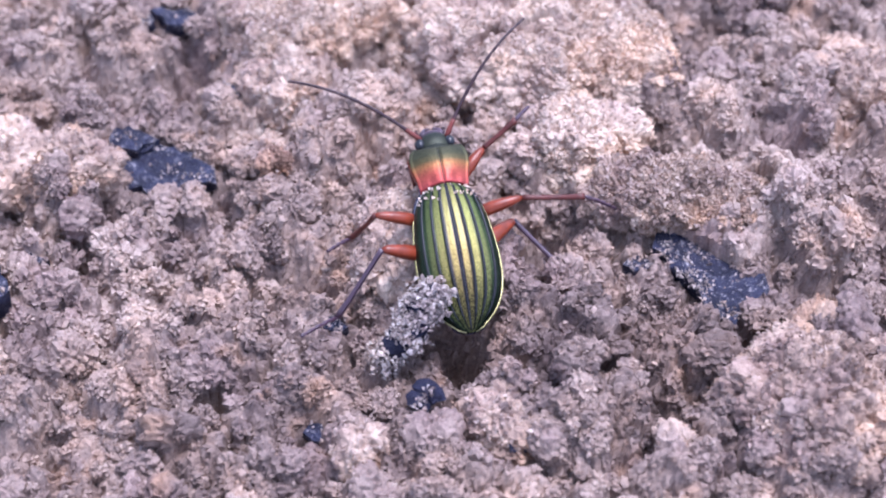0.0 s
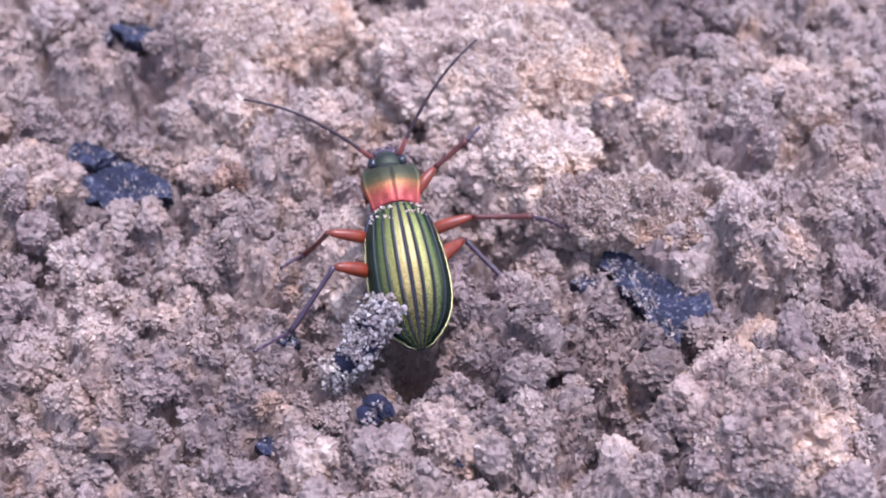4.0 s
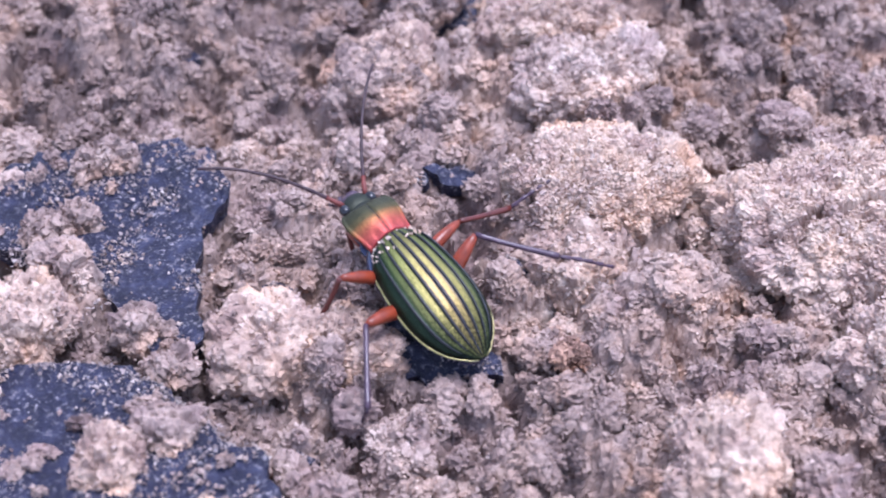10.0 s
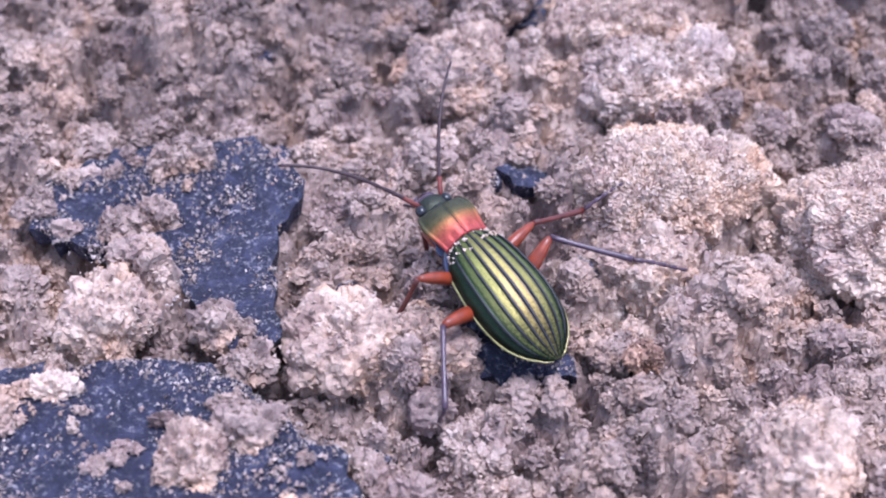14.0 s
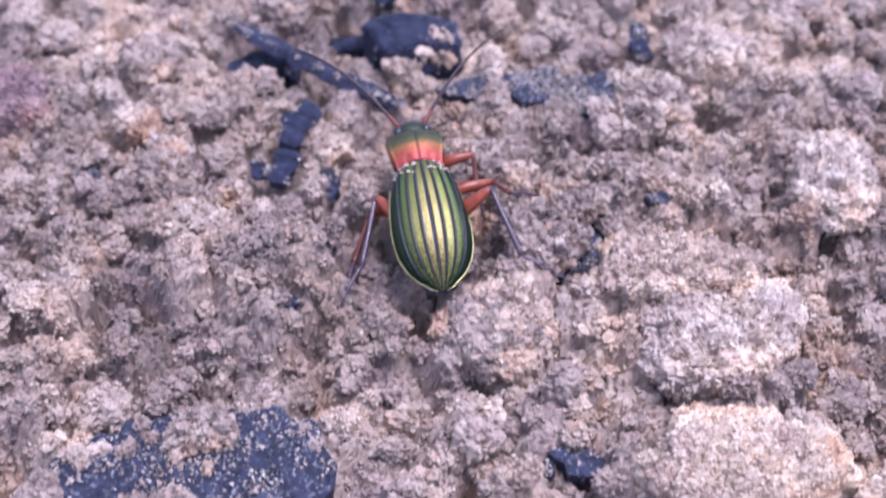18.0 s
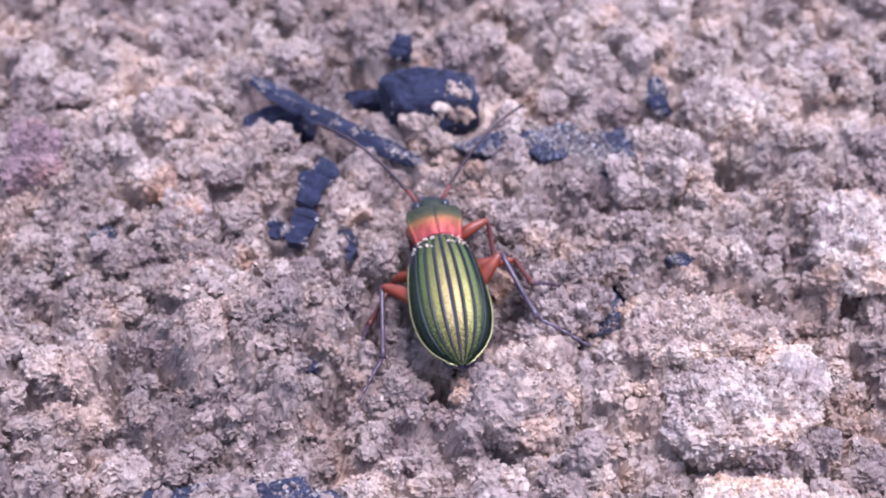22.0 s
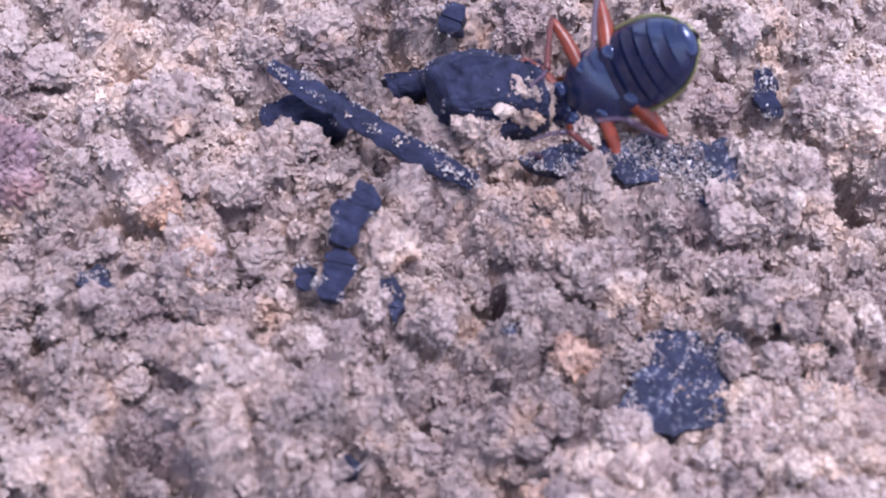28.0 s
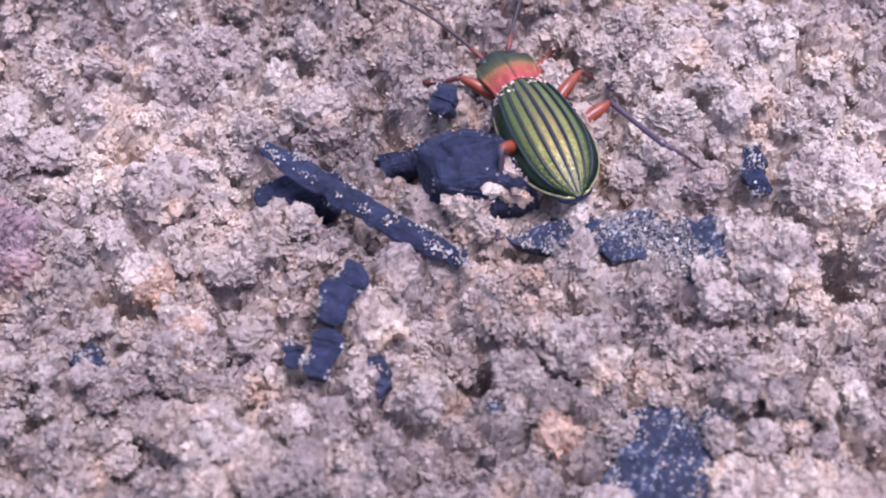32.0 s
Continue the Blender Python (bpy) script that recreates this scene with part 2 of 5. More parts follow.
# ---- ground: one sheet of crumbly soil, in millimetres until it is stored ----
STEP, X0, X1, Y0, Y1 = 0.33, -61.0, 95.0, -58.0, 104.0
gx, gy = np.arange(X0, X1, STEP), np.arange(Y0, Y1, STEP)
GX, GY = np.meshgrid(gx, gy, indexing="ij")
HT = (vnoise(GX, GY, 26, 1) - 0.5) * 2.4 + (vnoise(GX, GY, 11, 2) - 0.5) * 1.8
TONE = 0.34 + 0.25 * vnoise(GX, GY, 17, 3)
rng = np.random.default_rng(5)


def window(x, y, r):
    a, b = max(int((x - r - X0) / STEP), 0), min(int((x + r - X0) / STEP) + 2, len(gx))
    c, d = max(int((y - r - Y0) / STEP), 0), min(int((y + r - Y0) / STEP) + 2, len(gy))
    return slice(a, b), slice(c, d)


def pit(x, y, r, depth):
    """A hollow with crumbling walls."""
    w = window(x, y, r * 1.6)
    d = np.hypot(GX[w] - x, GY[w] - y) / r
    HT[w] -= 1.5 * depth * np.clip(1.5 - d, 0, 1) ** 0.8


def mound(x, y, rx, ry, rz, part_of=0.35, paler=0.0):
    """Soil heaped into a lump, or lapping up round a clod; of height 0 it only makes the soil's tone paler or darker.
    """
    w = window(x, y, 1.6 * max(rx, ry))
    d = np.hypot((GX[w] - x) / rx, (GY[w] - y) / ry) * (0.8 + 0.4 * vnoise(GX[w], GY[w], 4, 12))
    HT[w] += rz * part_of * np.sqrt(np.clip(1 - (d / 1.25) ** 2, 0, 1))
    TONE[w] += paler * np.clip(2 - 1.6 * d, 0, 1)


mound(46.6, -8.6, 6.2, 4.9, 3.9)
mound(48.3, 7.0, 14.7, 7.0, 3.1)
mound(24.0, -3.0, 3.9, 3.3, 2.0, 0.95, 0.03)
mound(8.1, 9.7, 5.0, 4.4, 2.7, 0.95, -0.14)
mound(-14.7, -29.2, 7.7, 7.3, 5.1)
mound(7.2, -33.7, 5.5, 5.9, 3.4, 0.95, -0.07)
mound(63.4, -42.0, 8.7, 8.4, 5.1)
mound(43.5, -34.7, 7.5, 6.2, 3.1, 0.95, -0.10)
mound(35.7, -41.9, 4.1, 3.3, 2.0)
mound(22.9, -42.7, 2.0, 1.6, 1.8)
mound(2.0, -21.8, 3.8, 2.4, 1.5, 0.95, 0.06)
mound(51.7, -16.9, 8.0, 2.5, 1.3)
mound(66.7, -18.7, 8.1, 5.2, 2.6, 0.95, 0.06)
mound(77.2, -4.4, 3.6, 4.1, 2.2)
mound(69.5, -5.8, 3.1, 3.9, 1.9, 0.95, -0.07)
mound(60.3, -3.5, 7.7, 5.5, 2.7, 0.95, -0.02)
mound(28.7, -18.7, 5.2, 5.7, 3.1)
mound(-3.0, -5.5, 5.0, 3.8, 2.4)
mound(15.8, -28.5, 4.0, 3.4, 2.1, 0.95, -0.02)
mound(-9.7, -4.4, 5.3, 4.9, 3.7)
mound(-31.0, -2.2, 4.2, 5.0, 3.7)
mound(21.0, 13.4, 9.4, 6.4, 3.3)
mound(22.0, 30.1, 6.8, 5.0, 3.0)
mound(0.9, 30.3, 4.7, 4.5, 2.8)
mound(-22.3, -18.5, 3.0, 3.5, 2.4)
mound(-18.0, -15.1, 2.7, 2.1, 1.9)
mound(-18.1, -6.8, 1.7, 1.4, 1.3)
mound(-21.4, -2.1, 1.4, 1.5, 1.2)
mound(-25.6, 5.4, 4.1, 3.8, 3.0, 0.95, 0.06)
mound(7.7, -10.7, 3.0, 2.3, 1.4, 0.95, -0.02)
mound(2.8, 32.5, 5.0, 3.9, 2.9)
mound(36.2, 49.2, 3.2, 5.9, 2.3)
mound(-24.9, 39.0, 6.1, 7.2, 2.8, 0.95, 0.03)
mound(19.7, 61.4, 3.1, 3.3, 2.5)
mound(-34.8, 70.3, 2.9, 2.3, 1.4)
mound(-31.4, 53.4, 2.3, 3.2, 1.4)
mound(-15.5, 56.0, 2.0, 2.5, 1.8)
mound(-38.9, 49.4, 3.8, 3.3, 2.0, 0.95, -0.02)
mound(18.4, 37.0, 7.0, 4.6, 2.8)
mound(-27.0, 41.0, 5.1, 4.1, 2.1, 0.95, 0.00)
mound(25.2, 69.1, 4.7, 3.1, 1.8)
mound(-3.0, 69.2, 1.8, 1.7, 1.7)
mound(-7.0, 67.0, 1.9, 1.8, 1.8)
mound(2.0, 52.9, 3.3, 2.8, 1.7)
mound(17.2, -7.1, 0.9, 0.8, 0.7)
mound(-31.4, 54.2, 1.6, 1.9, 1.5)
mound(-0.2, 45.1, 1.2, 0.7, 1.0)
mound(-2.8, 32.0, 1.5, 1.4, 1.2)
mound(-34.6, 60.3, 1.2, 0.9, 1.0)
mound(-48.3, 64.1, 2.7, 4.1, 1.9)
mound(36.3, 74.8, 12.6, 12.4, 0, 0, 0.16)
mound(-38.2, 74.5, 16.1, 9.8, 0, 0, 0.10)
mound(0.2, 8.9, 10.6, 11.6, 0, 0, 0.10)
# tone lowered for the shading round the hollows and flakes here
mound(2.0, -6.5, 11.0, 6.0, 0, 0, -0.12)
mound(18.5, 3.0, 6.0, 8.0, 0, 0, 0.10)
# brownish soil between clod and slab, its tone also darkened for the shaded gap
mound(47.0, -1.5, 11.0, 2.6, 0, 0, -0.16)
mound(-24.9, 35.3, 23.0, 9.0, 0, 0, 0.04)
mound(17.4, 0.3, 6.3, 6.4, 0, 0, 0.16)
mound(7.7, 32.1, 14.8, 8.8, 0, 0, 0.10)
mound(8.8, 9.7, 19.4, 10.1, 0, 0, 0.06)
mound(28.0, -37.8, 24.3, 7.7, 0, 0, -0.10)
mound(66.3, 4.4, 11.8, 9.3, 0, 0, -0.08)
mound(-8.9, 24.4, 15.3, 5.4, 0, 0, 0.10)
mound(30.0, 62.1, 12.0, 15.7, 0, 0, 0.10)
mound(9.4, 30.2, 10.5, 8.3, 0, 0, 0.14)
mound(-37.3, 63.6, 14.9, 17.2, 0, 0, 0.06)
mound(-1.2, -26.9, 6.2, 10.1, 0, 0, 0.02)
mound(-40.5, 84.6, 17.5, 9.7, 0, 0, 0.14)
mound(23.1, 80.7, 11.8, 9.5, 0, 0, 0.06)
mound(56.8, -40.9, 14.8, 7.8, 0, 0, -0.08)
mound(37.6, -38.8, 9.7, 7.7, 0, 0, -0.06)
mound(20.3, 9.3, 17.5, 10.8, 0, 0, 0.12)
mound(15.0, 0.5, 8.5, 8.0, 0, 0, 0.10)
mound(49.1, 6.2, 14.6, 9.2, 0, 0, 0.10)
mound(-41.3, 79.2, 16.9, 13.1, 0, 0, 0.10)
mound(37.5, 73.2, 9.6, 17.3, 0, 0, 0.08)
mound(5.9, 26.0, 15.9, 8.5, 0, 0, 0.06)
mound(16.0, 0.0, 12.4, 10.4, 0, 0, 0.14)
mound(21.8, -7.5, 6.6, 7.2, 0, 0, 0.08)
mound(64.0, -14.8, 12.8, 7.1, 0, 0, 0.15)
mound(27.1, 6.1, 9.2, 9.1, 0, 0, 0.10)
mound(38.3, 14.3, 17.9, 6.3, 0, 0, 0.06)
mound(-38.0, 45.0, 16.0, 10.0, 0, 0, -0.10)
mound(-33.0, 11.0, 9.0, 9.0, 0, 0, -0.10)
pit(20.6, -14.5, 0.9, 5.0)
pit(9.9, -35.4, 1.5, 5.0)
pit(52.9, -10.0, 3.0, 4.0)
pit(43.2, -20.1, 3.1, 4.0)
pit(20.5, -14.1, 1.0, 5.0)
pit(41.1, -19.8, 3.3, 4.0)
pit(-33.8, 7.3, 2.7, 4.0)
pit(20.5, -14.1, 1.2, 5.0)
pit(-20.3, -4.5, 1.5, 5.0)
pit(11.8, 9.5, 2.0, 3.0)
pit(-13.3, 75.7, 2.5, 6.0)
pit(-24.6, 72.1, 2.8, 5.0)
pit(-21.5, 70.2, 2.3, 4.0)
pit(9.9, 9.8, 2.9, 4.0)
pit(-1.7, 14.3, 2.0, 3.0)
pit(28.2, -23.0, 2.0, 3.0)
pit(59.8, -34.9, 3.0, 4.0)
pit(6.4, 6.6, 2.9, 3.0)
pit(24.5, 61.7, 3.6, 4.0)
pit(-16.2, 34.0, 2.2, 4.0)
pit(3.5, 55.4, 2.9, 3.0)
pit(-6.1, 50.4, 1.4, 4.0)
pit(1.8, 55.4, 1.7, 3.0)
pit(-19.4, 38.0, 1.4, 4.0)
pit(19.1, 60.2, 2.5, 4.0)
pit(-38.4, 81.9, 1.3, 5.0)
pit(-28.7, 58.3, 1.7, 3.0)
pit(16.4, 34.8, 0.6, 4.0)
pit(-5.0, 34.2, 2.6, 3.0)
pit(33.5, -31.5, 3.0, 4.0)
pit(7.0, -6.2, 3.0, 3.0)
pit(-13.9, 74.8, 1.5, 6.0)
pit(-12.5, 75.8, 1.3, 7.0)
pit(-24.5, 68.4, 2.5, 3.0)


def strew(count, r0, r1, sink, squash, spread, keep):
    """Crumbs heaped on what lies there: each lifts the sheet to its own cap and gives it its tone."""
    x, y = rng.uniform(X0 + 3, X1 - 3, count), rng.uniform(Y0 + 3, Y1 - 3, count)
    r = r0 + (r1 - r0) * rng.random(count) ** 2
    t = rng.normal(0, spread, count)
    q = rng.uniform(squash, 1.0, count)
    under, tint = HT.copy(), TONE.copy()
    for n in range(count):
        w = window(x[n], y[n], r[n])
        d2 = r[n] * r[n] - (GX[w] - x[n]) ** 2 - (GY[w] - y[n]) ** 2
        i, j = int((x[n] - X0) / STEP), int((y[n] - Y0) / STEP)
        h = under[i, j] - sink * r[n] + q[n] * np.sqrt(np.maximum(d2, 0))
        up = (d2 > 0) & (h > HT[w])
        HT[w][up] = h[up]
        TONE[w][up] = tint[i, j] * keep + (0.52 + 0.34 * (vnoise(x[n], y[n], 17, 3) - 0.5)) * (1 - keep) + t[n]


HT -= 3.0
strew(1250, 1.9, 4.4, 0.20, 0.75, 0.06, 0.6)
strew(6000, 0.7, 2.0, 0.10, 0.8, 0.05, 0.8)
strew(34000, 0.30, 0.75, 0.05, 0.85, 0.045, 0.9)


def blurred(a, k):
    """Mean over a square of 2 k + 1 cells."""
    for axis in (0, 1):
        pad = [(k + 1, k) if n == axis else (0, 0) for n in (0, 1)]
        c = np.cumsum(np.pad(a, pad, mode="edge"), axis=axis)
        a = (np.take(c, range(2 * k + 1, c.shape[axis]), axis) - np.take(c, range(0, c.shape[axis] - 2 * k - 1), axis)) / (2 * k + 1)
    return a


# the gaps between the crumbs reach deep
RELIEF = HT - blurred(blurred(HT, 7), 7)
HT += np.where(RELIEF < 0, 1.15, 0.35) * RELIEF
FLAKE, EDGE = np.full(HT.shape, -99.0), np.ones(HT.shape)


def hollow(x, y, r, depth):
    """Opens a hollow again that crumbs have filled."""
    w = window(x, y, r * 1.5)
    d = np.hypot(GX[w] - x, GY[w] - y) / r * (0.75 + 0.5 * vnoise(GX[w], GY[w], 1.6, 51))
    HT[w] -= depth * np.clip(1.6 - 1.4 * d, 0, 1)


hollow(20.6, -14.5, 0.9, 5.0)
hollow(9.9, -35.4, 1.5, 5.0)
hollow(52.9, -10.0, 3.0, 4.0)
hollow(43.2, -20.1, 3.1, 4.0)
hollow(20.5, -14.1, 1.0, 5.0)
hollow(41.1, -19.8, 3.3, 4.0)
hollow(-33.8, 7.3, 2.7, 4.0)
hollow(20.5, -14.1, 1.2, 5.0)
hollow(-20.3, -4.5, 1.5, 5.0)
hollow(11.8, 9.5, 2.0, 3.0)
hollow(-13.3, 75.7, 2.5, 6.0)
hollow(-24.6, 72.1, 2.8, 5.0)
hollow(-21.5, 70.2, 2.3, 4.0)
hollow(9.9, 9.8, 2.9, 4.0)
hollow(-1.7, 14.3, 2.0, 3.0)
hollow(28.2, -23.0, 2.0, 3.0)
hollow(59.8, -34.9, 3.0, 4.0)
hollow(6.4, 6.6, 2.9, 3.0)
hollow(24.5, 61.7, 3.6, 4.0)
hollow(-16.2, 34.0, 2.2, 4.0)
hollow(3.5, 55.4, 2.9, 3.0)
hollow(-6.1, 50.4, 1.4, 4.0)
hollow(1.8, 55.4, 1.7, 3.0)
hollow(-19.4, 38.0, 1.4, 4.0)
hollow(19.1, 60.2, 2.5, 4.0)
hollow(-38.4, 81.9, 1.3, 5.0)
hollow(-28.7, 58.3, 1.7, 3.0)
hollow(16.4, 34.8, 0.6, 4.0)
hollow(-5.0, 34.2, 2.6, 3.0)
hollow(33.5, -31.5, 3.0, 4.0)
hollow(7.0, -6.2, 3.0, 3.0)
hollow(-13.9, 74.8, 1.5, 6.0)
hollow(-12.5, 75.8, 1.3, 7.0)
hollow(-24.5, 68.4, 2.5, 3.0)
# loose soil slides until no wall is too steep
for _ in range(18):
    FALLEN = HT - 1.5 * STEP
    HT[1:], HT[:-1] = np.maximum(HT[1:], FALLEN[:-1]), np.maximum(HT[:-1], FALLEN[1:])
    HT[:, 1:], HT[:, :-1] = np.maximum(HT[:, 1:], FALLEN[:, :-1]), np.maximum(HT[:, :-1], FALLEN[:, 1:])


HT += 0.6 * (vnoise(GX, GY, 0.8, 95) - 0.5) + 0.6 * (vnoise(GX, GY, 1.6, 96) - 0.5)
for x, y, r, d in ((20.5, -14.2, 1.5, 5), (9.9, -35.4, 1.5, 4), (-33.8, 7.3, 2.8, 4), (28.2, -23.0, 1.8, 4), (-20.3, -4.5, 1.5, 4), (33.5, -31.5, 2.2, 4), (59.5, -35.0, 2.2, 4),
                   (-6.1, 50.4, 1.3, 4), (1.8, 55.4, 1.7, 3.5), (3.0, 29.0, 1.6, 3), (-1.7, 14.3, 1.5, 3.5), (-28.7, 58.3, 1.5, 3.5), (24.5, 61.7, 2.6, 4), (54.0, -11.8, 1.8, 4), (6.5, 8.5, 1.6, 3.5), (11.5, -10.5, 1.4, 3)):
    hollow(x, y, r, d)


def sunk(x, y, pts, z):
    """Lowers the sheet under a flake, and leaves soil lapping over its rim."""
    px, py = np.array(pts).T + np.array([[x], [y]])
    w = (slice(max(int((px.min() - X0) / STEP) - 2, 0), int((px.max() - X0) / STEP) + 3), slice(max(int((py.min() - Y0) / STEP) - 2, 0), int((py.max() - Y0) / STEP) + 3))
    inside = np.zeros(GX[w].shape, bool)
    for a in range(len(px)):
        b = a - 1
        cross = ((py[a] > GY[w]) != (py[b] > GY[w])) & (GX[w] < (px[b] - px[a]) * (GY[w] - py[a]) / (py[b] - py[a] + 1e-9) + px[a])
        inside ^= cross
    FLAKE[w] = np.where(inside, np.maximum(FLAKE[w], z), FLAKE[w])
    rim = blurred(blurred(inside.astype(float), 4), 4)
    EDGE[w] = np.where(inside, rim if np.ptp(px) > 8 else 1.0, EDGE[w])
    broad = min(1, max(np.ptp(px), np.ptp(py)) / 15)
    lap = vnoise(GX[w], GY[w], 3.2, 9) * 0.6 + vnoise(GX[w], GY[w], 1.1, 10) * 0.4 + 0.5 * broad * np.clip(0.95 - rim, 0, 1)
    HT[w] = np.where(inside, np.minimum(HT[w], z - 0.5 + np.clip(lap - 0.72, 0, 1) * 12 * (0.35 + 0.65 * vnoise(GX[w], GY[w], 0.8, 11))), HT[w])


CLEAR = np.zeros(HT.shape, bool)


def bedded(a, b, radius):
    """Lowers the soil along a piece of wood, so that its upper side stays free."""
    a, b = np.array(a), np.array(b)
    lo, hi = np.minimum(a, b) - 1.2 * radius, np.maximum(a, b) + 1.2 * radius
    w = (slice(max(int((lo[0] - X0) / STEP), 0), int((hi[0] - X0) / STEP) + 2), slice(max(int((lo[1] - Y0) / STEP), 0), int((hi[1] - Y0) / STEP) + 2))
    d = (b - a)[:2]
    s = np.clip(((GX[w] - a[0]) * d[0] + (GY[w] - a[1]) * d[1]) / (d @ d), 0, 1)
    near = np.hypot(GX[w] - a[0] - s * d[0], GY[w] - a[1] - s * d[1]) < 1.05 * radius
    HT[w] = np.where(near, np.minimum(HT[w], a[2] + s * (b[2] - a[2]) - 0.3 * radius), HT[w])
    CLEAR[w] |= near


def swept(x, y, rx, ry, z):
    """A part of a flake that no crumb has settled on."""
    w = window(x, y, max(rx, ry))
    near = np.hypot((GX[w] - x) / rx, (GY[w] - y) / ry) < 0.8 + 0.4 * vnoise(GX[w], GY[w], 1.5, 14)
    HT[w] = np.where(near, np.minimum(HT[w], z - 0.7), HT[w])
    CLEAR[w] |= near


def height(x, y):
    i, j = min(max(int((x - X0) / STEP), 0), len(gx) - 1), min(max(int((y - Y0) / STEP), 0), len(gy) - 1)
    return float(HT[max(i - 5, 0) : i + 6, max(j - 5, 0) : j + 6].mean())


# ---- clods ----
def ico(level):
    bm = bmesh.new()
    bmesh.ops.create_icosphere(bm, subdivisions=level, radius=1)
    v = np.array([q.co[:] for q in bm.verts])
    f = [[q.index for q in p.verts] for p in bm.faces]
    bm.free()
    return v, f


BALLS = {n: ico(n) for n in (2, 3, 4, 5, 6, 7)}


OCTA = np.array([(1, 0, 0), (-1, 0, 0), (0, 1, 0), (0, -1, 0), (0, 0, 1), (0, 0, -1)], float)
OCTA_FACES = np.array([(0, 2, 4), (2, 1, 4), (1, 3, 4), (3, 0, 4), (2, 0, 5), (1, 2, 5), (3, 1, 5), (0, 3, 5)])
SHARDS = np.array([OCTA * rng.uniform(0.7, 1.4, (6, 1)) * rng.uniform(0.5, 1.35, 3) + rng.normal(0, 0.15, (6, 3)) for _ in range(16)])


TETRA = np.array([(1, 1, 1), (1, -1, -1), (-1, 1, -1), (-1, -1, 1)], float) * 0.8
TETRA_FACES = np.array([(0, 1, 2), (0, 3, 1), (0, 2, 3), (1, 3, 2)])
SPLINTERS = np.array([TETRA * rng.uniform(0.8, 1.35, (4, 1)) * rng.uniform(0.65, 1.3, 3) + rng.normal(0, 0.12, (4, 3)) for _ in range(16)])


def soup(name, co, tri, tone, material):
    """One mesh of many small pieces, with a tone for each corner."""
    me = bpy.data.meshes.new(name)
    me.vertices.add(len(co))
    me.vertices.foreach_set("co", (co * MM).ravel().astype(np.float32))
    me.loops.add(tri.size)
    me.loops.foreach_set("vertex_index", tri.ravel().astype(np.int32))
    me.polygons.add(len(tri))
    me.polygons.foreach_set("loop_start", np.arange(0, tri.size, 3, dtype=np.int32))
    me.update(calc_edges=True)
    me.polygons.foreach_set("use_smooth", np.zeros(len(tri), bool))
    attribute(me, "tone", tone)
    me.materials.append(material)
    return me


def grains(name, at, r, tone, material=SOIL):
    """Angular sand grains and crumbs, joined into one mesh; the finest are four-sided splinters."""
    turn = rng.normal(size=(len(at), 4))
    w, x, y, z = (turn / np.linalg.norm(turn, axis=1)[:, None]).T
    rot = np.stack([1 - 2 * (y * y + z * z), 2 * (x * y - z * w), 2 * (x * z + y * w), 2 * (x * y + z * w), 1 - 2 * (x * x + z * z), 2 * (y * z - x * w),
                    2 * (x * z - y * w), 2 * (y * z + x * w), 1 - 2 * (x * x + y * y)], -1).reshape(-1, 3, 3)
    cos, tris, tones, first = [], [], [], 0
    for which, shapes, faces in ((r >= 0.24, SHARDS, OCTA_FACES), (r < 0.24, SPLINTERS, TETRA_FACES)):
        n, k = int(which.sum()), shapes.shape[1]
        co = np.einsum("nij,nkj->nki", rot[which], shapes[rng.integers(0, 16, n)]) * r[which][:, None, None] + at[which][:, None, :]
        cos.append(co.reshape(-1, 3))
        tris.append((faces[None] + first + k * np.arange(n)[:, None, None]).reshape(-1, 3))
        tones.append(np.repeat(np.asarray(tone)[which], k))
        first += n * k
    co, tri = np.concatenate(cos), np.concatenate(tris)
    return soup(name, co, tri, np.concatenate(tones), material)


def clod_mesh(name, radii, seed, tone, level, material):
    v, f = BALLS[level]
    r = np.random.default_rng(seed + 100)
    big = max(radii)
    out = np.ones(len(v))
    for _ in range(12):
        n = r.normal(size=3)
        n /= np.linalg.norm(n)
        cut = r.uniform(0.58, 0.88)
        out = np.minimum(out, np.where(v @ n > 0.05, cut / np.maximum(v @ n, 0.05), 9))
    t = np.full(len(v), float(tone))
    pos = v * out[:, None] * np.array(radii)
    skin = v / np.array(radii)
    skin /= np.linalg.norm(skin, axis=1)[:, None]
    for size, lift, spread in ((0.40 * big, 0.85, 0.03), (1.9, 0.95, 0.05), (0.9, 1.1, 0.07), (0.45, 1.1, 0.09)):
        count = int(min(max(4.0 * (big / size) ** 2, 14), 1300))
        c = pos[r.integers(0, len(v), count)]
        d2 = (pos * pos).sum(1)[:, None] + (c * c).sum(1)[None] - 2 * pos @ c.T
        who = d2.argmin(1)
        cap = np.sqrt(np.maximum(1 - d2[np.arange(len(v)), who] / (1.5 * size) ** 2, 0))
        pos = pos + skin * (lift * size * (cap - 0.5) * r.uniform(0.4, 1.3, count)[who])[:, None]
        t += r.normal(0, spread, count)[who]
    pos = pos + skin * r.normal(0, 0.10, (len(v), 1)) + r.normal(0, 0.07, (len(v), 3))
    t += r.normal(0, 0.05, len(v))
    me = mesh_of(name, pos * MM, f, material, False)
    attribute(me, "tone", t)
    pick = r.choice(np.flatnonzero(pos[:, 2] > -0.55 * radii[2]), int(min(30.0 * big * big + 150, 4500)))
    sand = grains("crust", pos[pick] + r.normal(0, 0.14, (len(pick), 3)), 0.09 + 0.15 * r.random(len(pick)) ** 1.6, t[pick] + r.normal(0.04, 0.06, len(pick)), material if material in (RUST, VIOLET) else QUARTZ)
    return me, sand


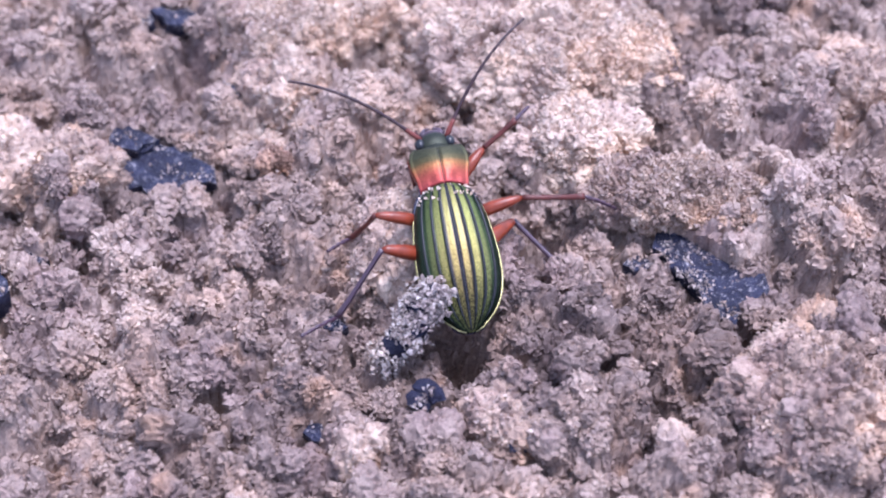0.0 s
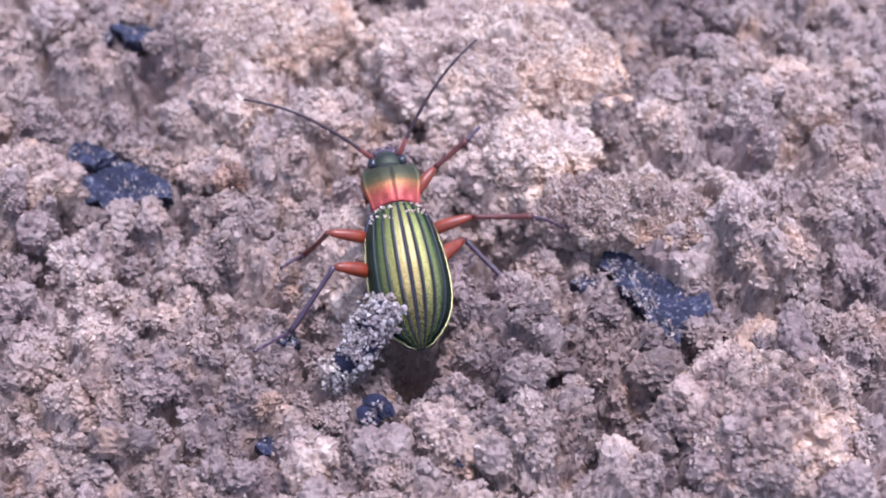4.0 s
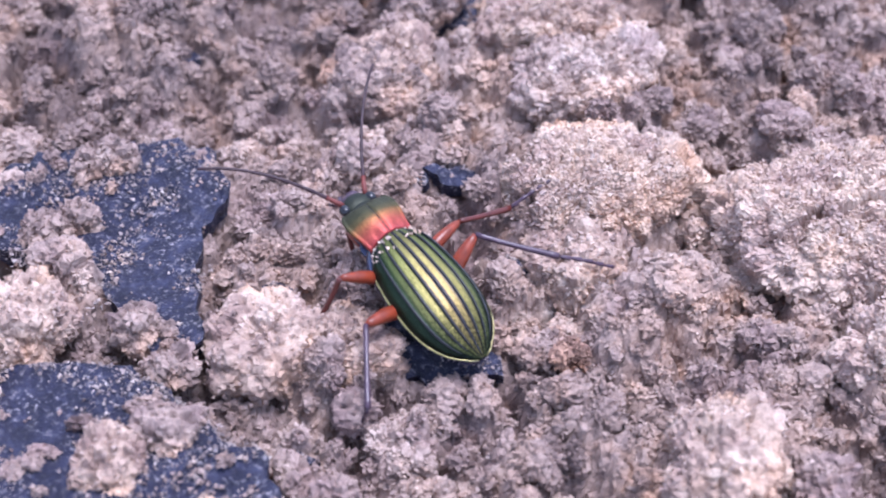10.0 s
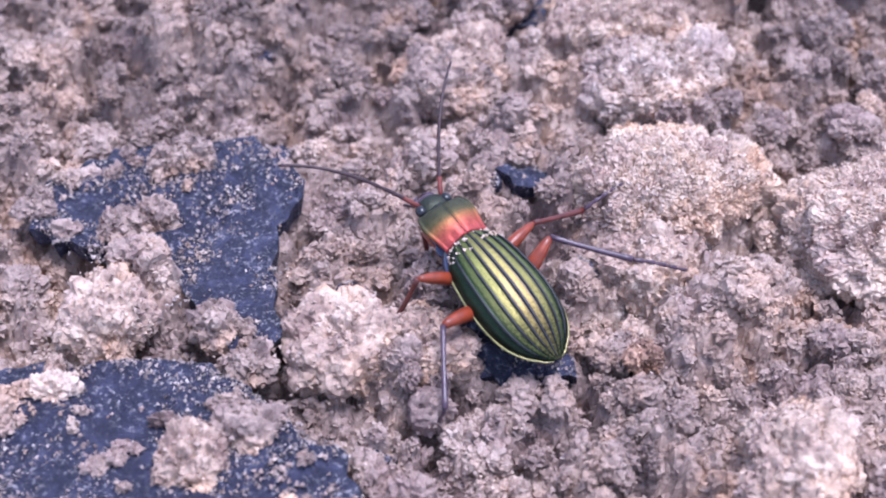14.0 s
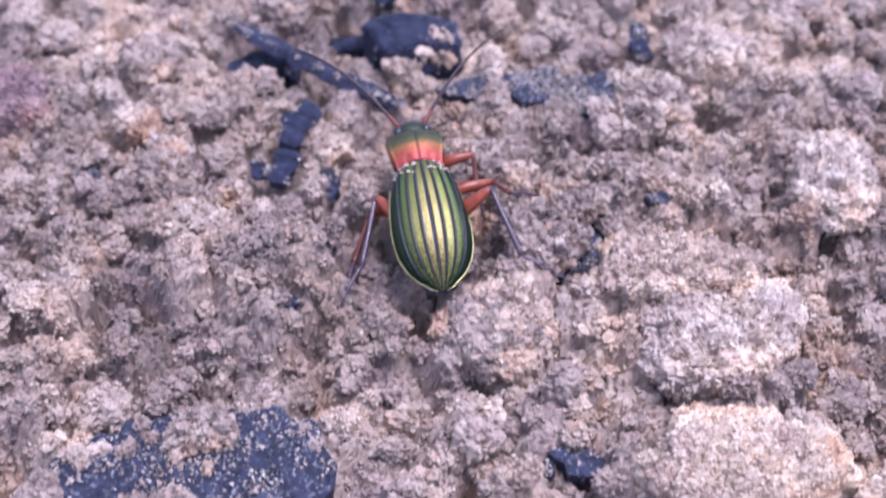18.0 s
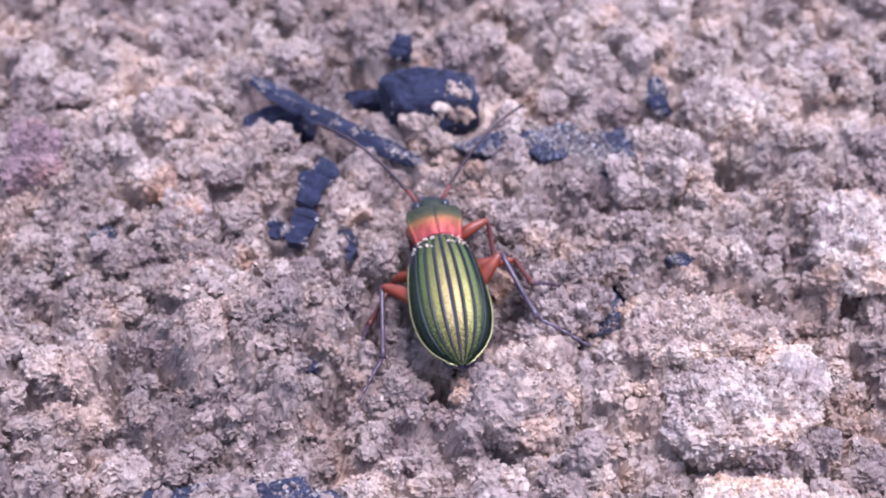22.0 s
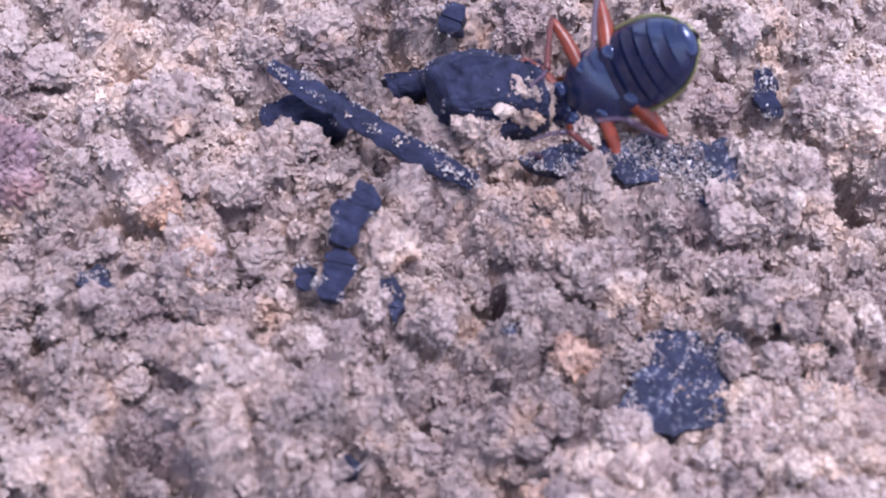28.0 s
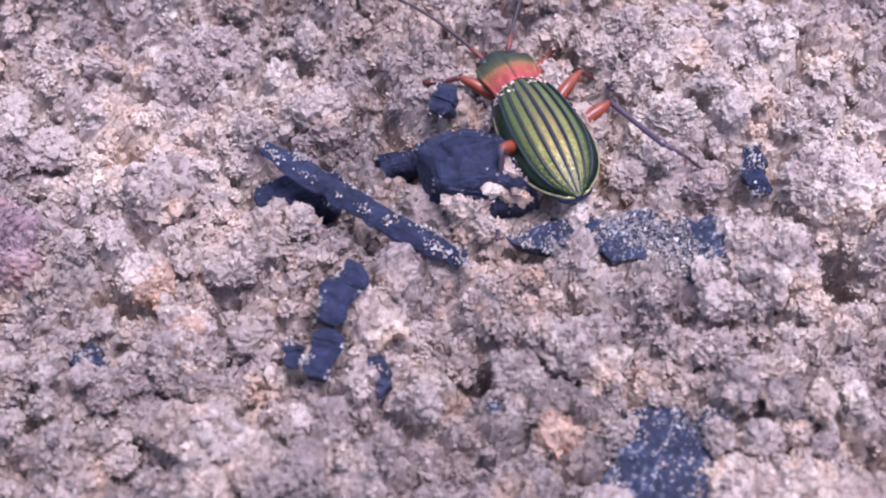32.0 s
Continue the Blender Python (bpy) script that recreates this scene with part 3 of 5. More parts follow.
def clod(x, y, z, rx, ry, rz, seed, tone, label, material=SOIL):
    material = CREAM if "cream" in label or "pale" in label else material
    level = 7 if max(rx, ry) > 9 else 6 if max(rx, ry) > 6 else 5 if max(rx, ry) > 3 else 4
    me, sand = clod_mesh("soil_clod", (rx * 0.94, ry * 0.94, rz * 0.95), seed, tone * 0.89, level, material)
    ob = new("soil_clod", me)
    part("crust", sand, ob, "sand grains and crumbs stuck to the clod")
    ob.matrix_basis = pose(x * MM, y * MM, z * MM, 0, 0, (seed * 37) % 24 - 12)
    if min(rx, ry) > 2.4 and tone > 0.7:
        w = window(x, y, max(rx, ry))
        free = np.hypot((GX[w] - x) / rx, (GY[w] - y) / ry) * (0.85 + 0.3 * vnoise(GX[w], GY[w], 1.5, 91)) < 0.92
        HT[w] = np.where(free, np.minimum(HT[w], z + 0.1 * rz), HT[w])
        CLEAR[w] |= free
    return tagged(ob, label, "clod", "clods on the soil")


# ---- slate flakes ----
def slate(x, y, z, pts, thick, tilt, seed, label):
    r = np.random.default_rng(seed + 40)
    if max(abs(q) for p in pts for q in p) < 9:
        z = float(np.mean([height(x + 1.1 * px, y + 1.1 * py) for px, py in pts])) + 0.8
        tilt = (r.uniform(-4, 10), r.uniform(-7, 7))
    bm = bmesh.new()
    ring = []
    for a in range(len(pts)):
        (ax, ay), (bx, by) = pts[a], pts[(a + 1) % len(pts)]
        n = max(int(math.hypot(bx - ax, by - ay) / 1.2), 1)
        for k in range(n):
            s = k / n
            j = 0.42 if k else 0.25
            ring.append((ax + (bx - ax) * s + r.normal(0, j), ay + (by - ay) * s + r.normal(0, j)))
    vs = [bm.verts.new((px * MM, py * MM, 0)) for px, py in ring]
    face = bm.faces.new(vs)
    face.normal_update()
    if face.normal.z < 0:
        face.normal_flip()
    bmesh.ops.triangulate(bm, faces=[face])
    bmesh.ops.subdivide_edges(bm, edges=bm.edges[:], cuts=2, use_grid_fill=True)
    for v in bm.verts:
        px, py = v.co.x / MM, v.co.y / MM
        step = math.floor(noise.noise(Vector((px * 0.16, py * 0.16, seed))) * 4) * 0.18
        v.co.z = (step + noise.noise(Vector((px * 0.9, py * 0.9, seed + 5))) * 0.16) * MM
    top = bm.faces[:]
    down = bmesh.ops.extrude_face_region(bm, geom=top)
    for v in [q for q in down["geom"] if isinstance(q, bmesh.types.BMVert)]:
        v.co.z -= thick * MM
        v.co.x *= 0.97
        v.co.y *= 0.97
    bmesh.ops.recalc_face_normals(bm, faces=bm.faces)
    me = bpy.data.meshes.new("slate_flake")
    bm.to_mesh(me)
    bm.free()
    me.materials.append(SLATE)
    ob = new("slate_flake", me)
    ob.matrix_basis = pose(x * MM, y * MM, z * MM, tilt[0], tilt[1], 0)
    co = np.array([v.co[:] for v in me.vertices]) / MM
    co = co[co[:, 2] > co[:, 2].max() - 0.6 * thick]
    wide = float(np.ptp(co[:, 0]) * np.ptp(co[:, 1]))
    n = int(min((36 if "sand" in label else 14) * wide, 9000)) + 10
    a, b = r.integers(0, len(co), (2, n))
    at = co[a] + (co[b] - co[a]) * r.uniform(0, 0.4, (n, 1))
    at = at[0.7 * vnoise(at[:, 0] + x, at[:, 1] + y, 3.4, 61) + 0.4 * vnoise(at[:, 0] + x, at[:, 1] + y, 1.1, 62) + r.normal(0, 0.06, n) > 0.58]
    sand = grains("dust", at + r.normal(0, 0.05, at.shape), 0.04 + 0.17 * r.random(len(at)) ** 3, r.normal(0.62, 0.16, len(at)), ASH_SAND)
    part("dust", sand, ob, "pale sand dust stuck to the flake")
    sunk(x, y, pts, z)
    return tagged(ob, label, "slate", "slate flakes")


# ---- charred wood ----
def twig_mesh(name, length, radius, seed, material, flat=0.75, knots=0.42, angular=False):
    """A piece of wood along +x: round, or split and cracked into flat faces."""
    n, m = (26, 7) if angular else (46, 20)
    verts, faces = [], []
    for a in range(n + 1):
        s = a / n
        for b in range(m):
            w = 2 * math.pi * b / m + (0.5 * math.sin(b * 2.7 + seed) if angular else 0)
            q = Vector((math.cos(w) * 1.3, math.sin(w) * 1.3, s * length / radius * 0.8 + seed * 9))
            r = radius * (1 + knots * noise.noise(q) + 0.16 * noise.noise(q * 3.1)) * (0.55 + 0.45 * min(1, 6 * s, 5 * (1 - s) + 0.25))
            if angular and a == 8 + seed % 9:
                r *= 0.7
            bend = 0.5 * radius * noise.noise(Vector((seed * 3.3, s * 2.5, 0)))
            verts.append(((s * length) * MM, (r * math.cos(w) + bend) * MM, r * flat * math.sin(w) * MM))
    for a in range(n):
        for b in range(m):
            faces.append((a * m + b, a * m + (b + 1) % m, (a + 1) * m + (b + 1) % m, (a + 1) * m + b))
    faces.append(tuple(range(m))[::-1])
    faces.append(tuple(n * m + b for b in range(m)))
    return mesh_of(name, verts, faces, material, not angular)


def between(a, b):
    a, b = Vector(a), Vector(b)
    x = (b - a).normalized()
    y = Vector((0, 0, 1)).cross(x).normalized()
    return Matrix.Translation(a * MM) @ Matrix((x, y, x.cross(y))).transposed().to_4x4()


def char_twig(a, b, radius, seed, label, name="charred_twig", material=CHAR, flat=0.75, crust=0.16, knots=0.5):
    ob = new(name, twig_mesh(name, (Vector(b) - Vector(a)).length, radius, seed, material, flat, knots, crust < 3))
    ob.matrix_basis = between(a, b)
    bedded(a, b, radius)
    r = np.random.default_rng(seed + 300)
    co = np.array([v.co[:] for v in ob.data.vertices]) / MM
    up = np.array((ob.matrix_basis.to_3x3().inverted() @ Vector((0, 0, 1)))[:])
    top = np.flatnonzero(co[:, 1:] @ up[1:] > (-0.5 if crust > 3 else 0.25 if crust > 0.5 else 0.22) * radius)
    pick = r.choice(top, int((1.2 if crust > 3 else 40) * crust * len(top)))
    if crust < 3:
        co = co[pick] + np.stack([r.normal(0, 0.35, len(pick)), r.normal(0, 0.12, len(pick)), 0 * pick], -1)
        pick = np.arange(len(co))
    spread = vnoise(co[pick, 0] + 7 * seed, co[pick, 1] * 1.5, 1.3, 83)
    pick = pick[spread + (0 if crust > 3 else 1) * r.normal(0, 0.12, len(pick)) > (0.45 if crust > 3 else 0.62)]
    sand = grains("crust", co[pick] + r.normal(0, 0.35 if crust > 3 else 0.2, (len(pick), 3)), (0.11 if crust > 3 else 0.035) + (0.18 if crust > 3 else 0.15) * r.random(len(pick)) ** 2.5, r.normal(0.72, 0.20, len(pick)), ASH_SAND)
    part("crust", sand, ob, "pale sand grains stuck to the wood")
    return tagged(ob, label, "twig")


def straight_twig(a, b, radius, seed, label):
    return char_twig(a, b, radius, seed, label, crust=0.9, knots=0.2, flat=0.6)


def ash_twig(a, b, radius, seed, label):
    return char_twig(a, b, radius, seed, label, "ash_twig", CHAR, 0.9, 4.5, 0.6)


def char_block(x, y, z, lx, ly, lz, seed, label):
    v, f = BALLS[5]
    q = np.sign(v) * np.abs(v) ** 0.45
    q = q / np.abs(q).max(1)[:, None] ** 0.6
    p = q * np.array((lx, ly, lz)) / 2
    bumps = np.array([noise.noise(Vector(c) * 0.45) * 0.6 + noise.noise(Vector(c) * 1.1) * 0.45 + noise.noise(Vector(c) * 3.0) * 0.2 for c in p.tolist()])
    r = np.random.default_rng(seed + 500)
    for _ in range(9):
        d = r.normal(size=3)
        d /= np.linalg.norm(d)
        over = p @ d - (0.62 + 0.2 * r.random()) * np.abs(p @ d).max()
        p = p - np.maximum(over, 0)[:, None] * d
    p = p + v * bumps[:, None] * 0.6 + r.normal(0, 0.03, p.shape)
    ob = new("charcoal_block", mesh_of("charcoal_block", p * MM, f, CHAR, False))
    pick = r.choice(np.flatnonzero(v[:, 2] > 0.1), 420)
    pick = pick[0.6 * vnoise(p[pick, 0] + x, p[pick, 1] + y, 2.2, 71) + 0.4 * r.random(len(pick)) > 0.52]
    part("dust", grains("dust", p[pick] + r.normal(0, 0.06, (len(pick), 3)), 0.03 + 0.12 * r.random(len(pick)) ** 3, r.normal(0.60, 0.16, len(pick)), ASH_SAND), ob, "pale sand dust stuck to the charcoal")
    ob.matrix_basis = pose(x * MM, y * MM, z * MM, 8, -6, 6)
    bedded((x - lx * 0.3, y, z + 0.5), (x + lx * 0.3, y, z + 0.5), ly * 0.5)
    return tagged(ob, label, "charcoal")


clod(46.6, -8.6, 0.0, 6.2, 4.9, 3.9, 1, 1.10, "cream sandy clod, crumbly, lying on the soil")
clod(48.0, 6.4, 0.0, 14.9, 8.2, 3.3, 2, 1.0, "large pale grey-pink flattened clod of caked sand")
clod(-14.7, -29.2, 0.0, 7.7, 7.3, 5.1, 6, 0.86, "thick cream lump of sandy soil")
clod(63.4, -42.0, 0.0, 8.7, 8.4, 5.1, 8, 0.66, "broad pale pinkish lump of sandy soil")
clod(35.7, -41.9, 0.0, 4.1, 3.3, 2.0, 10, 0.68, "pale crumbly clod of sandy soil")
clod(22.9, -42.7, 0.0, 2.0, 1.6, 1.8, 11, 0.86, "small cream clod with a pointed top")
clod(56.0, -17.4, 0.0, 9.5, 2.6, 1.6, 13, 0.74, "tan ledge of caked soil below a cream clod")
clod(77.2, -4.4, 0.0, 3.6, 4.1, 2.2, 15, 0.72, "pale yellowish lump of soil")
clod(28.7, -18.7, 0.0, 5.2, 5.7, 3.1, 18, 0.86, "pale clod with a rough broken face")
clod(-3.0, -5.5, 0.0, 5.0, 3.8, 2.4, 19, 0.66, "pale pinkish lump of crumbly soil")
clod(-9.7, -4.4, 0.0, 5.3, 4.9, 3.7, 20, 0.76, "pale rounded clod beside a dark slate flake")
clod(-31.0, -2.2, 2.0, 4.2, 5.0, 3.7, 21, 0.84, "cream knobbly clod resting on a slate flake")
clod(20.7, 12.3, 0.0, 9.6, 7.0, 3.4, 22, 0.98, "large cream slab-like clod with a ruddy patch")
clod(22.0, 29.3, 0.0, 8.0, 6.0, 3.0, 24, 0.88, "whitish flattened stone-hard clod")
clod(19.0, 4.4, -0.4, 5.6, 4.4, 2.4, 23, 0.86, "pale crumbly soil at the foot of a large clod")
clod(0.9, 30.3, 0.0, 4.7, 4.5, 2.8, 25, 0.6, "tan lump of crumbly soil")
clod(-22.3, -18.5, 2.0, 3.0, 3.5, 2.4, 26, 0.72, "pale crumbs caked on a slate flake")
clod(-18.0, -15.1, 2.0, 2.7, 2.1, 1.9, 27, 0.66, "small crumbly clod lying on a slate flake")
clod(-18.1, -6.8, 1.0, 1.7, 1.4, 1.3, 80, 0.62, "small brown crumbly clod lying on a slate flake")
clod(-21.4, -2.1, 1.0, 1.4, 1.5, 1.2, 81, 0.64, "small brown crumbly clod lying on a slate flake")
clod(-25.0, 19.6, 1.6, 1.8, 1.2, 0.9, 82, 0.60, "brown crumbs caked on a slate flake")
clod(-27.4, 18.6, 1.6, 1.4, 1.0, 0.8, 83, 0.64, "brown crumbs caked on a slate flake")
clod(-27.8, 11.0, 1.6, 1.9, 1.5, 1.1, 84, 0.60, "brown crumbs caked on a slate flake")
clod(-31.0, 10.0, 1.0, 1.9, 1.6, 1.3, 85, 0.56, "brown crumbs caked on a slate flake")
clod(2.8, 32.5, 0.0, 5.0, 3.9, 2.9, 29, 0.74, "rounded pale tan clod of soil")
clod(36.2, 49.2, 0.0, 3.2, 5.9, 2.3, 30, 0.84, "whitish upright lump of sandy soil")
clod(19.7, 61.4, 0.0, 3.1, 3.3, 2.5, 32, 0.6, "tan overhanging lump of soil")
clod(-34.8, 70.3, 0.0, 2.9, 2.3, 1.4, 33, 0.66, "tan rounded lump of soil")
clod(-31.4, 53.4, 0.0, 2.3, 3.2, 1.4, 34, 0.62, "ruddy tan lump of soil")
clod(-15.5, 56.0, 0.0, 2.0, 2.5, 1.8, 35, 0.66, "small pale crumbly lump of soil")
clod(18.4, 37.0, 0.0, 7.0, 4.6, 2.8, 39, 0.76, "pale lump of sandy soil beside a slate flake")
clod(25.2, 69.1, 0.0, 4.7, 3.1, 1.8, 41, 0.82, "whitish lump of sandy soil")
clod(-3.0, 69.2, 2.0, 1.8, 1.7, 1.7, 42, 0.7, "small pale clod lying against a dark block")
clod(-7.0, 67.0, 0.0, 1.9, 1.8, 1.8, 43, 0.72, "small pale knobbly clod")
clod(2.0, 52.9, 0.0, 3.3, 2.8, 1.7, 44, 0.6, "tan crumbly lump of soil")
# soil that lies on a flake until it is kicked away: where it lies, its size, and where it falls
LOOSE = [(clod(x, y, 2.2, r, 0.85 * r, 0.7 * r, 50 + k, 0.50, "brown crumb of soil lying on a slate flake"), x, y, x1, y1)
         for k, (x, y, r, x1, y1) in enumerate([(4.8, 39.8, 1.7, 21.0, 43.3), (8.6, 41.0, 1.5, 19.0, 47.5), (6.0, 43.6, 1.5, 16.5, 44.0), (9.8, 44.9, 1.3, 15.5, 49.0),
                                                (3.6, 42.6, 1.2, 14.2, 36.0), (11.4, 46.0, 1.1, 19.5, 40.2), (7.2, 38.6, 1.2, 12.0, 33.5)])]
clod(17.2, -7.1, 0.0, 0.7, 0.6, 0.6, 60, 0.56, "small rust-orange crumb of soil", RUST)
clod(-31.4, 54.2, 0.0, 1.6, 1.9, 1.5, 61, 0.68, "small rust-orange crumb of soil", RUST)
clod(-0.2, 45.1, 0.0, 1.2, 0.7, 1.0, 62, 0.68, "small rust-orange crumb of soil", RUST)
clod(-2.8, 32.0, 0.0, 1.5, 1.4, 1.2, 63, 0.68, "small rust-orange crumb of soil", RUST)
clod(-34.6, 60.3, 0.0, 1.2, 0.9, 1.0, 64, 0.68, "small rust-orange crumb of soil", RUST)
clod(-48.3, 64.1, 0.0, 2.7, 4.1, 1.9, 70, 0.50, "dull violet-brown pebble half sunk in soil", VIOLET)
slate(-24.6, 9.1, 1.5, [(-15.8, 6.2), (-11.4, 9.4), (-5.4, 12.2), (0.6, 12.9), (6.4, 12.6), (9.6, 10.0), (11.0, 4.8), (8.9, 0.5), (8.0, -5.3), (9.3, -13.5), (6.4, -16.6), (3.1, -11.8), (-0.4, -4.7), (-4.9, -1.6), (-9.2, -1.3), (-14.9, 1.6)], 2.2, (0, 0), 1, "large dark blue-grey slate flake dusted with sand")
slate(-20.2, -18.2, 3.0, [(-23.0, 10.6), (-10.0, 11.2), (-2.3, 10.4), (2.4, 7.4), (6.4, 2.6), (11.4, -0.4), (12.2, -4.8), (6.7, -8.8), (-3.3, -9.8), (-19.0, -7.8)], 3.0, (0, 0), 2, "broad dark slate slab with sand on it")
slate(6.5, -6.1, 1.3, [(-4.4, 1.6), (0.4, 3.5), (4.6, -0.1), (4.2, -1.8), (-0.6, -2.0), (-4.2, -1.2)], 1.6, (0, 0), 3, "small dark slate chip half sunk in soil")
slate(2.6, -1.4, 1.0, [(-2.2, 1.7), (0.9, 1.2), (2.8, -0.6), (0.6, -1.9), (-2.1, -0.4)], 1.5, (0, 0), 4, "small dark slate chip half sunk in soil")
slate(57.3, -26.6, 1.8, [(-4.3, 6.2), (-2.3, 5.4), (-0.3, 3.4), (1.7, 1.4), (4.7, -0.4), (4.9, -2.8), (2.7, -3.8), (0.9, -5.8), (0.2, -4.8), (-1.3, -2.8), (-2.9, 0.2), (-4.7, 4.2)], 2.4, (0, 0), 5, "dark slate splinter with a grey worn end")
slate(58.2, -38.9, 1.0, [(-1.9, 1.2), (1.2, 1.8), (2.5, -0.4), (-0.0, -1.7), (-1.8, -0.9)], 1.5, (0, 0), 6, "dark slate chip sunk in soil")
slate(35.8, -43.9, 1.2, [(-1.6, 1.7), (0.4, 1.4), (1.7, -1.1), (-0.5, -1.9)], 1.5, (0, 0), 7, "dark slate chip sunk in soil")
slate(7.6, 15.7, 1.5, [(-1.7, 1.5), (1.2, 1.7), (1.9, -1.0), (0.1, -1.7), (-1.6, -0.5)], 1.5, (0, 0), 8, "small dark slate chip in a soil lump")
slate(8.2, 15.4, 1.0, [(-3.3, 1.3), (0.3, 1.3), (2.7, 0.2), (1.8, -1.3), (-1.5, -1.5)], 1.5, (0, 0), 9, "dark slate chip half covered by soil")
slate(5.3, -6.5, -0.6, [(-4.9, 2.4), (0.2, 1.9), (5.3, 0.9), (4.6, -2.2), (-1.0, -2.4), (-4.2, -0.6)], 1.5, (0, 0), 10, "dark slate flake showing in a hollow")
slate(5.6, -3.6, -1.5, [(-3.8, 1.1), (0.5, 1.8), (3.2, 0.1), (2.6, -1.5), (-2.5, -1.6)], 1.5, (0, 0), 11, "dark slate flake showing in a hollow")
slate(7.6, 62.7, 1.5, [(-11.4, 1.3), (-7.4, 2.3), (-0.4, 3.3), (6.6, 2.9), (7.6, 2.3), (7.6, 0.3), (7.6, -2.7), (4.6, -3.7), (2.6, -2.7), (2.6, -1.0), (-2.4, -1.7), (-7.4, -0.9), (-10.4, 0.1)], 1.2, (0, 0), 12, "long dark slate flake dusted with sand")
swept(9.6, 62.4, 5.2, 1.7, 1.5)
swept(-20.0, 10.0, 3.6, 5.5, 1.5)
swept(-34.0, 13.0, 3.2, 1.6, 1.5)
slate(8.2, 43.0, 1.5, [(-4.1, 3.2), (-2.1, 4.2), (1.9, 4.2), (5.9, 4.2), (5.9, 2.2), (3.9, -0.8), (2.9, -3.8), (0.9, -4.8), (-3.1, -4.8), (-5.1, -2.8), (-4.1, -0.8), (-3.1, 0.2)], 2.2, (0, 0), 13, "dark slate flake with pale scratches")
slate(21.9, 36.5, 1.5, [(-1.7, 0.6), (1.9, 0.8), (1.3, -0.7), (-1.4, -0.6)], 1.2, (0, 0), 14, "small dark slate chip")
slate(-15.0, 51.0, 1.0, [(-1.0, 1.3), (0.4, 1.8), (0.9, 0.1), (0.5, -1.7), (-0.8, -1.4)], 1.5, (0, 0), 15, "small dark slate chip standing in soil")
slate(20.6, 38.7, 1.2, [(-1.1, 0.7), (1.6, 0.6), (0.6, -0.7), (-1.2, -0.5)], 1.0, (0, 0), 17, "small dark slate chip")
slate(13.1, 4.7, 0.6, [(1.1, 0.1), (0.4, -1.0), (-0.1, -1.0), (-0.8, -0.6), (-0.9, 0.5), (-0.4, 1.1), (0.7, 0.8)], 1.2, (0, 0), 30, "small dark slate chip half sunk in soil")
slate(50.6, -23.9, 0.6, [(1.3, -0.2), (0.7, -0.8), (-0.7, -0.7), (-1.5, -0.1), (-1.2, 0.4), (0.1, 0.9), (1.1, 0.6)], 1.2, (0, 0), 31, "small dark slate chip half sunk in soil")
slate(21.1, -28.3, 0.6, [(1.3, -0.2), (0.5, -1.0), (-0.2, -0.9), (-1.2, -0.0), (-1.2, 0.4), (0.0, 0.9), (0.9, 0.7)], 1.2, (0, 0), 32, "small dark slate chip half sunk in soil")
slate(18.7, -39.3, 0.6, [(0.9, -0.1), (0.5, -0.7), (-0.4, -0.7), (-0.7, -0.2), (-0.7, 0.4), (-0.1, 0.7), (0.5, 0.6)], 1.2, (0, 0), 33, "small dark slate chip half sunk in soil")
slate(42.7, -22.0, 0.6, [(2.0, -0.4), (0.6, -1.3), (-0.8, -1.1), (-1.9, -0.1), (-1.3, 0.9), (0.2, 1.0), (1.1, 1.0)], 1.2, (0, 0), 34, "small dark slate chip half sunk in soil")
slate(3.6, -1.7, 0.6, [(1.6, -0.0), (1.2, -1.0), (-0.2, -1.5), (-1.2, -0.5), (-1.1, 1.0), (-0.9, 1.3), (0.6, 0.8)], 1.2, (0, 0), 35, "small dark slate chip half sunk in soil")
slate(40.4, 13.2, 0.6, [(0.7, 0.0), (0.4, -0.9), (-0.3, -0.8), (-0.8, -0.4), (-0.5, 0.5), (0.0, 0.9), (0.5, 0.7)], 1.2, (0, 0), 36, "small dark slate chip half sunk in soil")
slate(-6.7, -16.1, 0.6, [(1.0, -0.0), (0.6, -0.7), (-0.2, -0.5), (-1.1, -0.1), (-0.9, 0.3), (-0.3, 0.6), (0.9, 0.5)], 1.2, (0, 0), 37, "small dark slate chip half sunk in soil")
slate(13.6, 4.4, 0.6, [(0.9, -0.3), (0.9, -0.6), (-0.5, -0.9), (-1.2, -0.5), (-1.1, 0.6), (0.0, 1.0), (1.0, 0.6)], 1.2, (0, 0), 38, "small dark slate chip half sunk in soil")
slate(4.5, 14.3, 0.6, [(0.9, -0.1), (0.3, -0.7), (-0.1, -0.9), (-0.8, -0.4), (-0.8, 0.4), (-0.1, 0.9), (0.6, 0.8)], 1.2, (0, 0), 39, "small dark slate chip half sunk in soil")
slate(-14.7, 50.2, 0.6, [(0.9, -0.1), (0.6, -1.4), (-0.2, -1.8), (-0.8, -0.4), (-0.6, 1.1), (-0.3, 1.5), (0.4, 1.2)], 1.2, (0, 0), 40, "small dark slate chip half sunk in soil")
slate(-39.5, 53.1, 0.6, [(1.2, -0.3), (1.1, -0.5), (-0.4, -0.9), (-0.7, -0.6), (-1.0, 0.6), (-0.6, 1.0), (0.4, 0.8)], 1.2, (0, 0), 41, "small dark slate chip half sunk in soil")
slate(9.0, 43.1, 0.6, [(2.4, -0.1), (1.3, -0.7), (-0.3, -1.2), (-2.0, -0.5), (-1.9, 0.5), (-0.8, 1.2), (1.2, 0.8)], 1.2, (0, 0), 42, "small dark slate chip half sunk in soil")
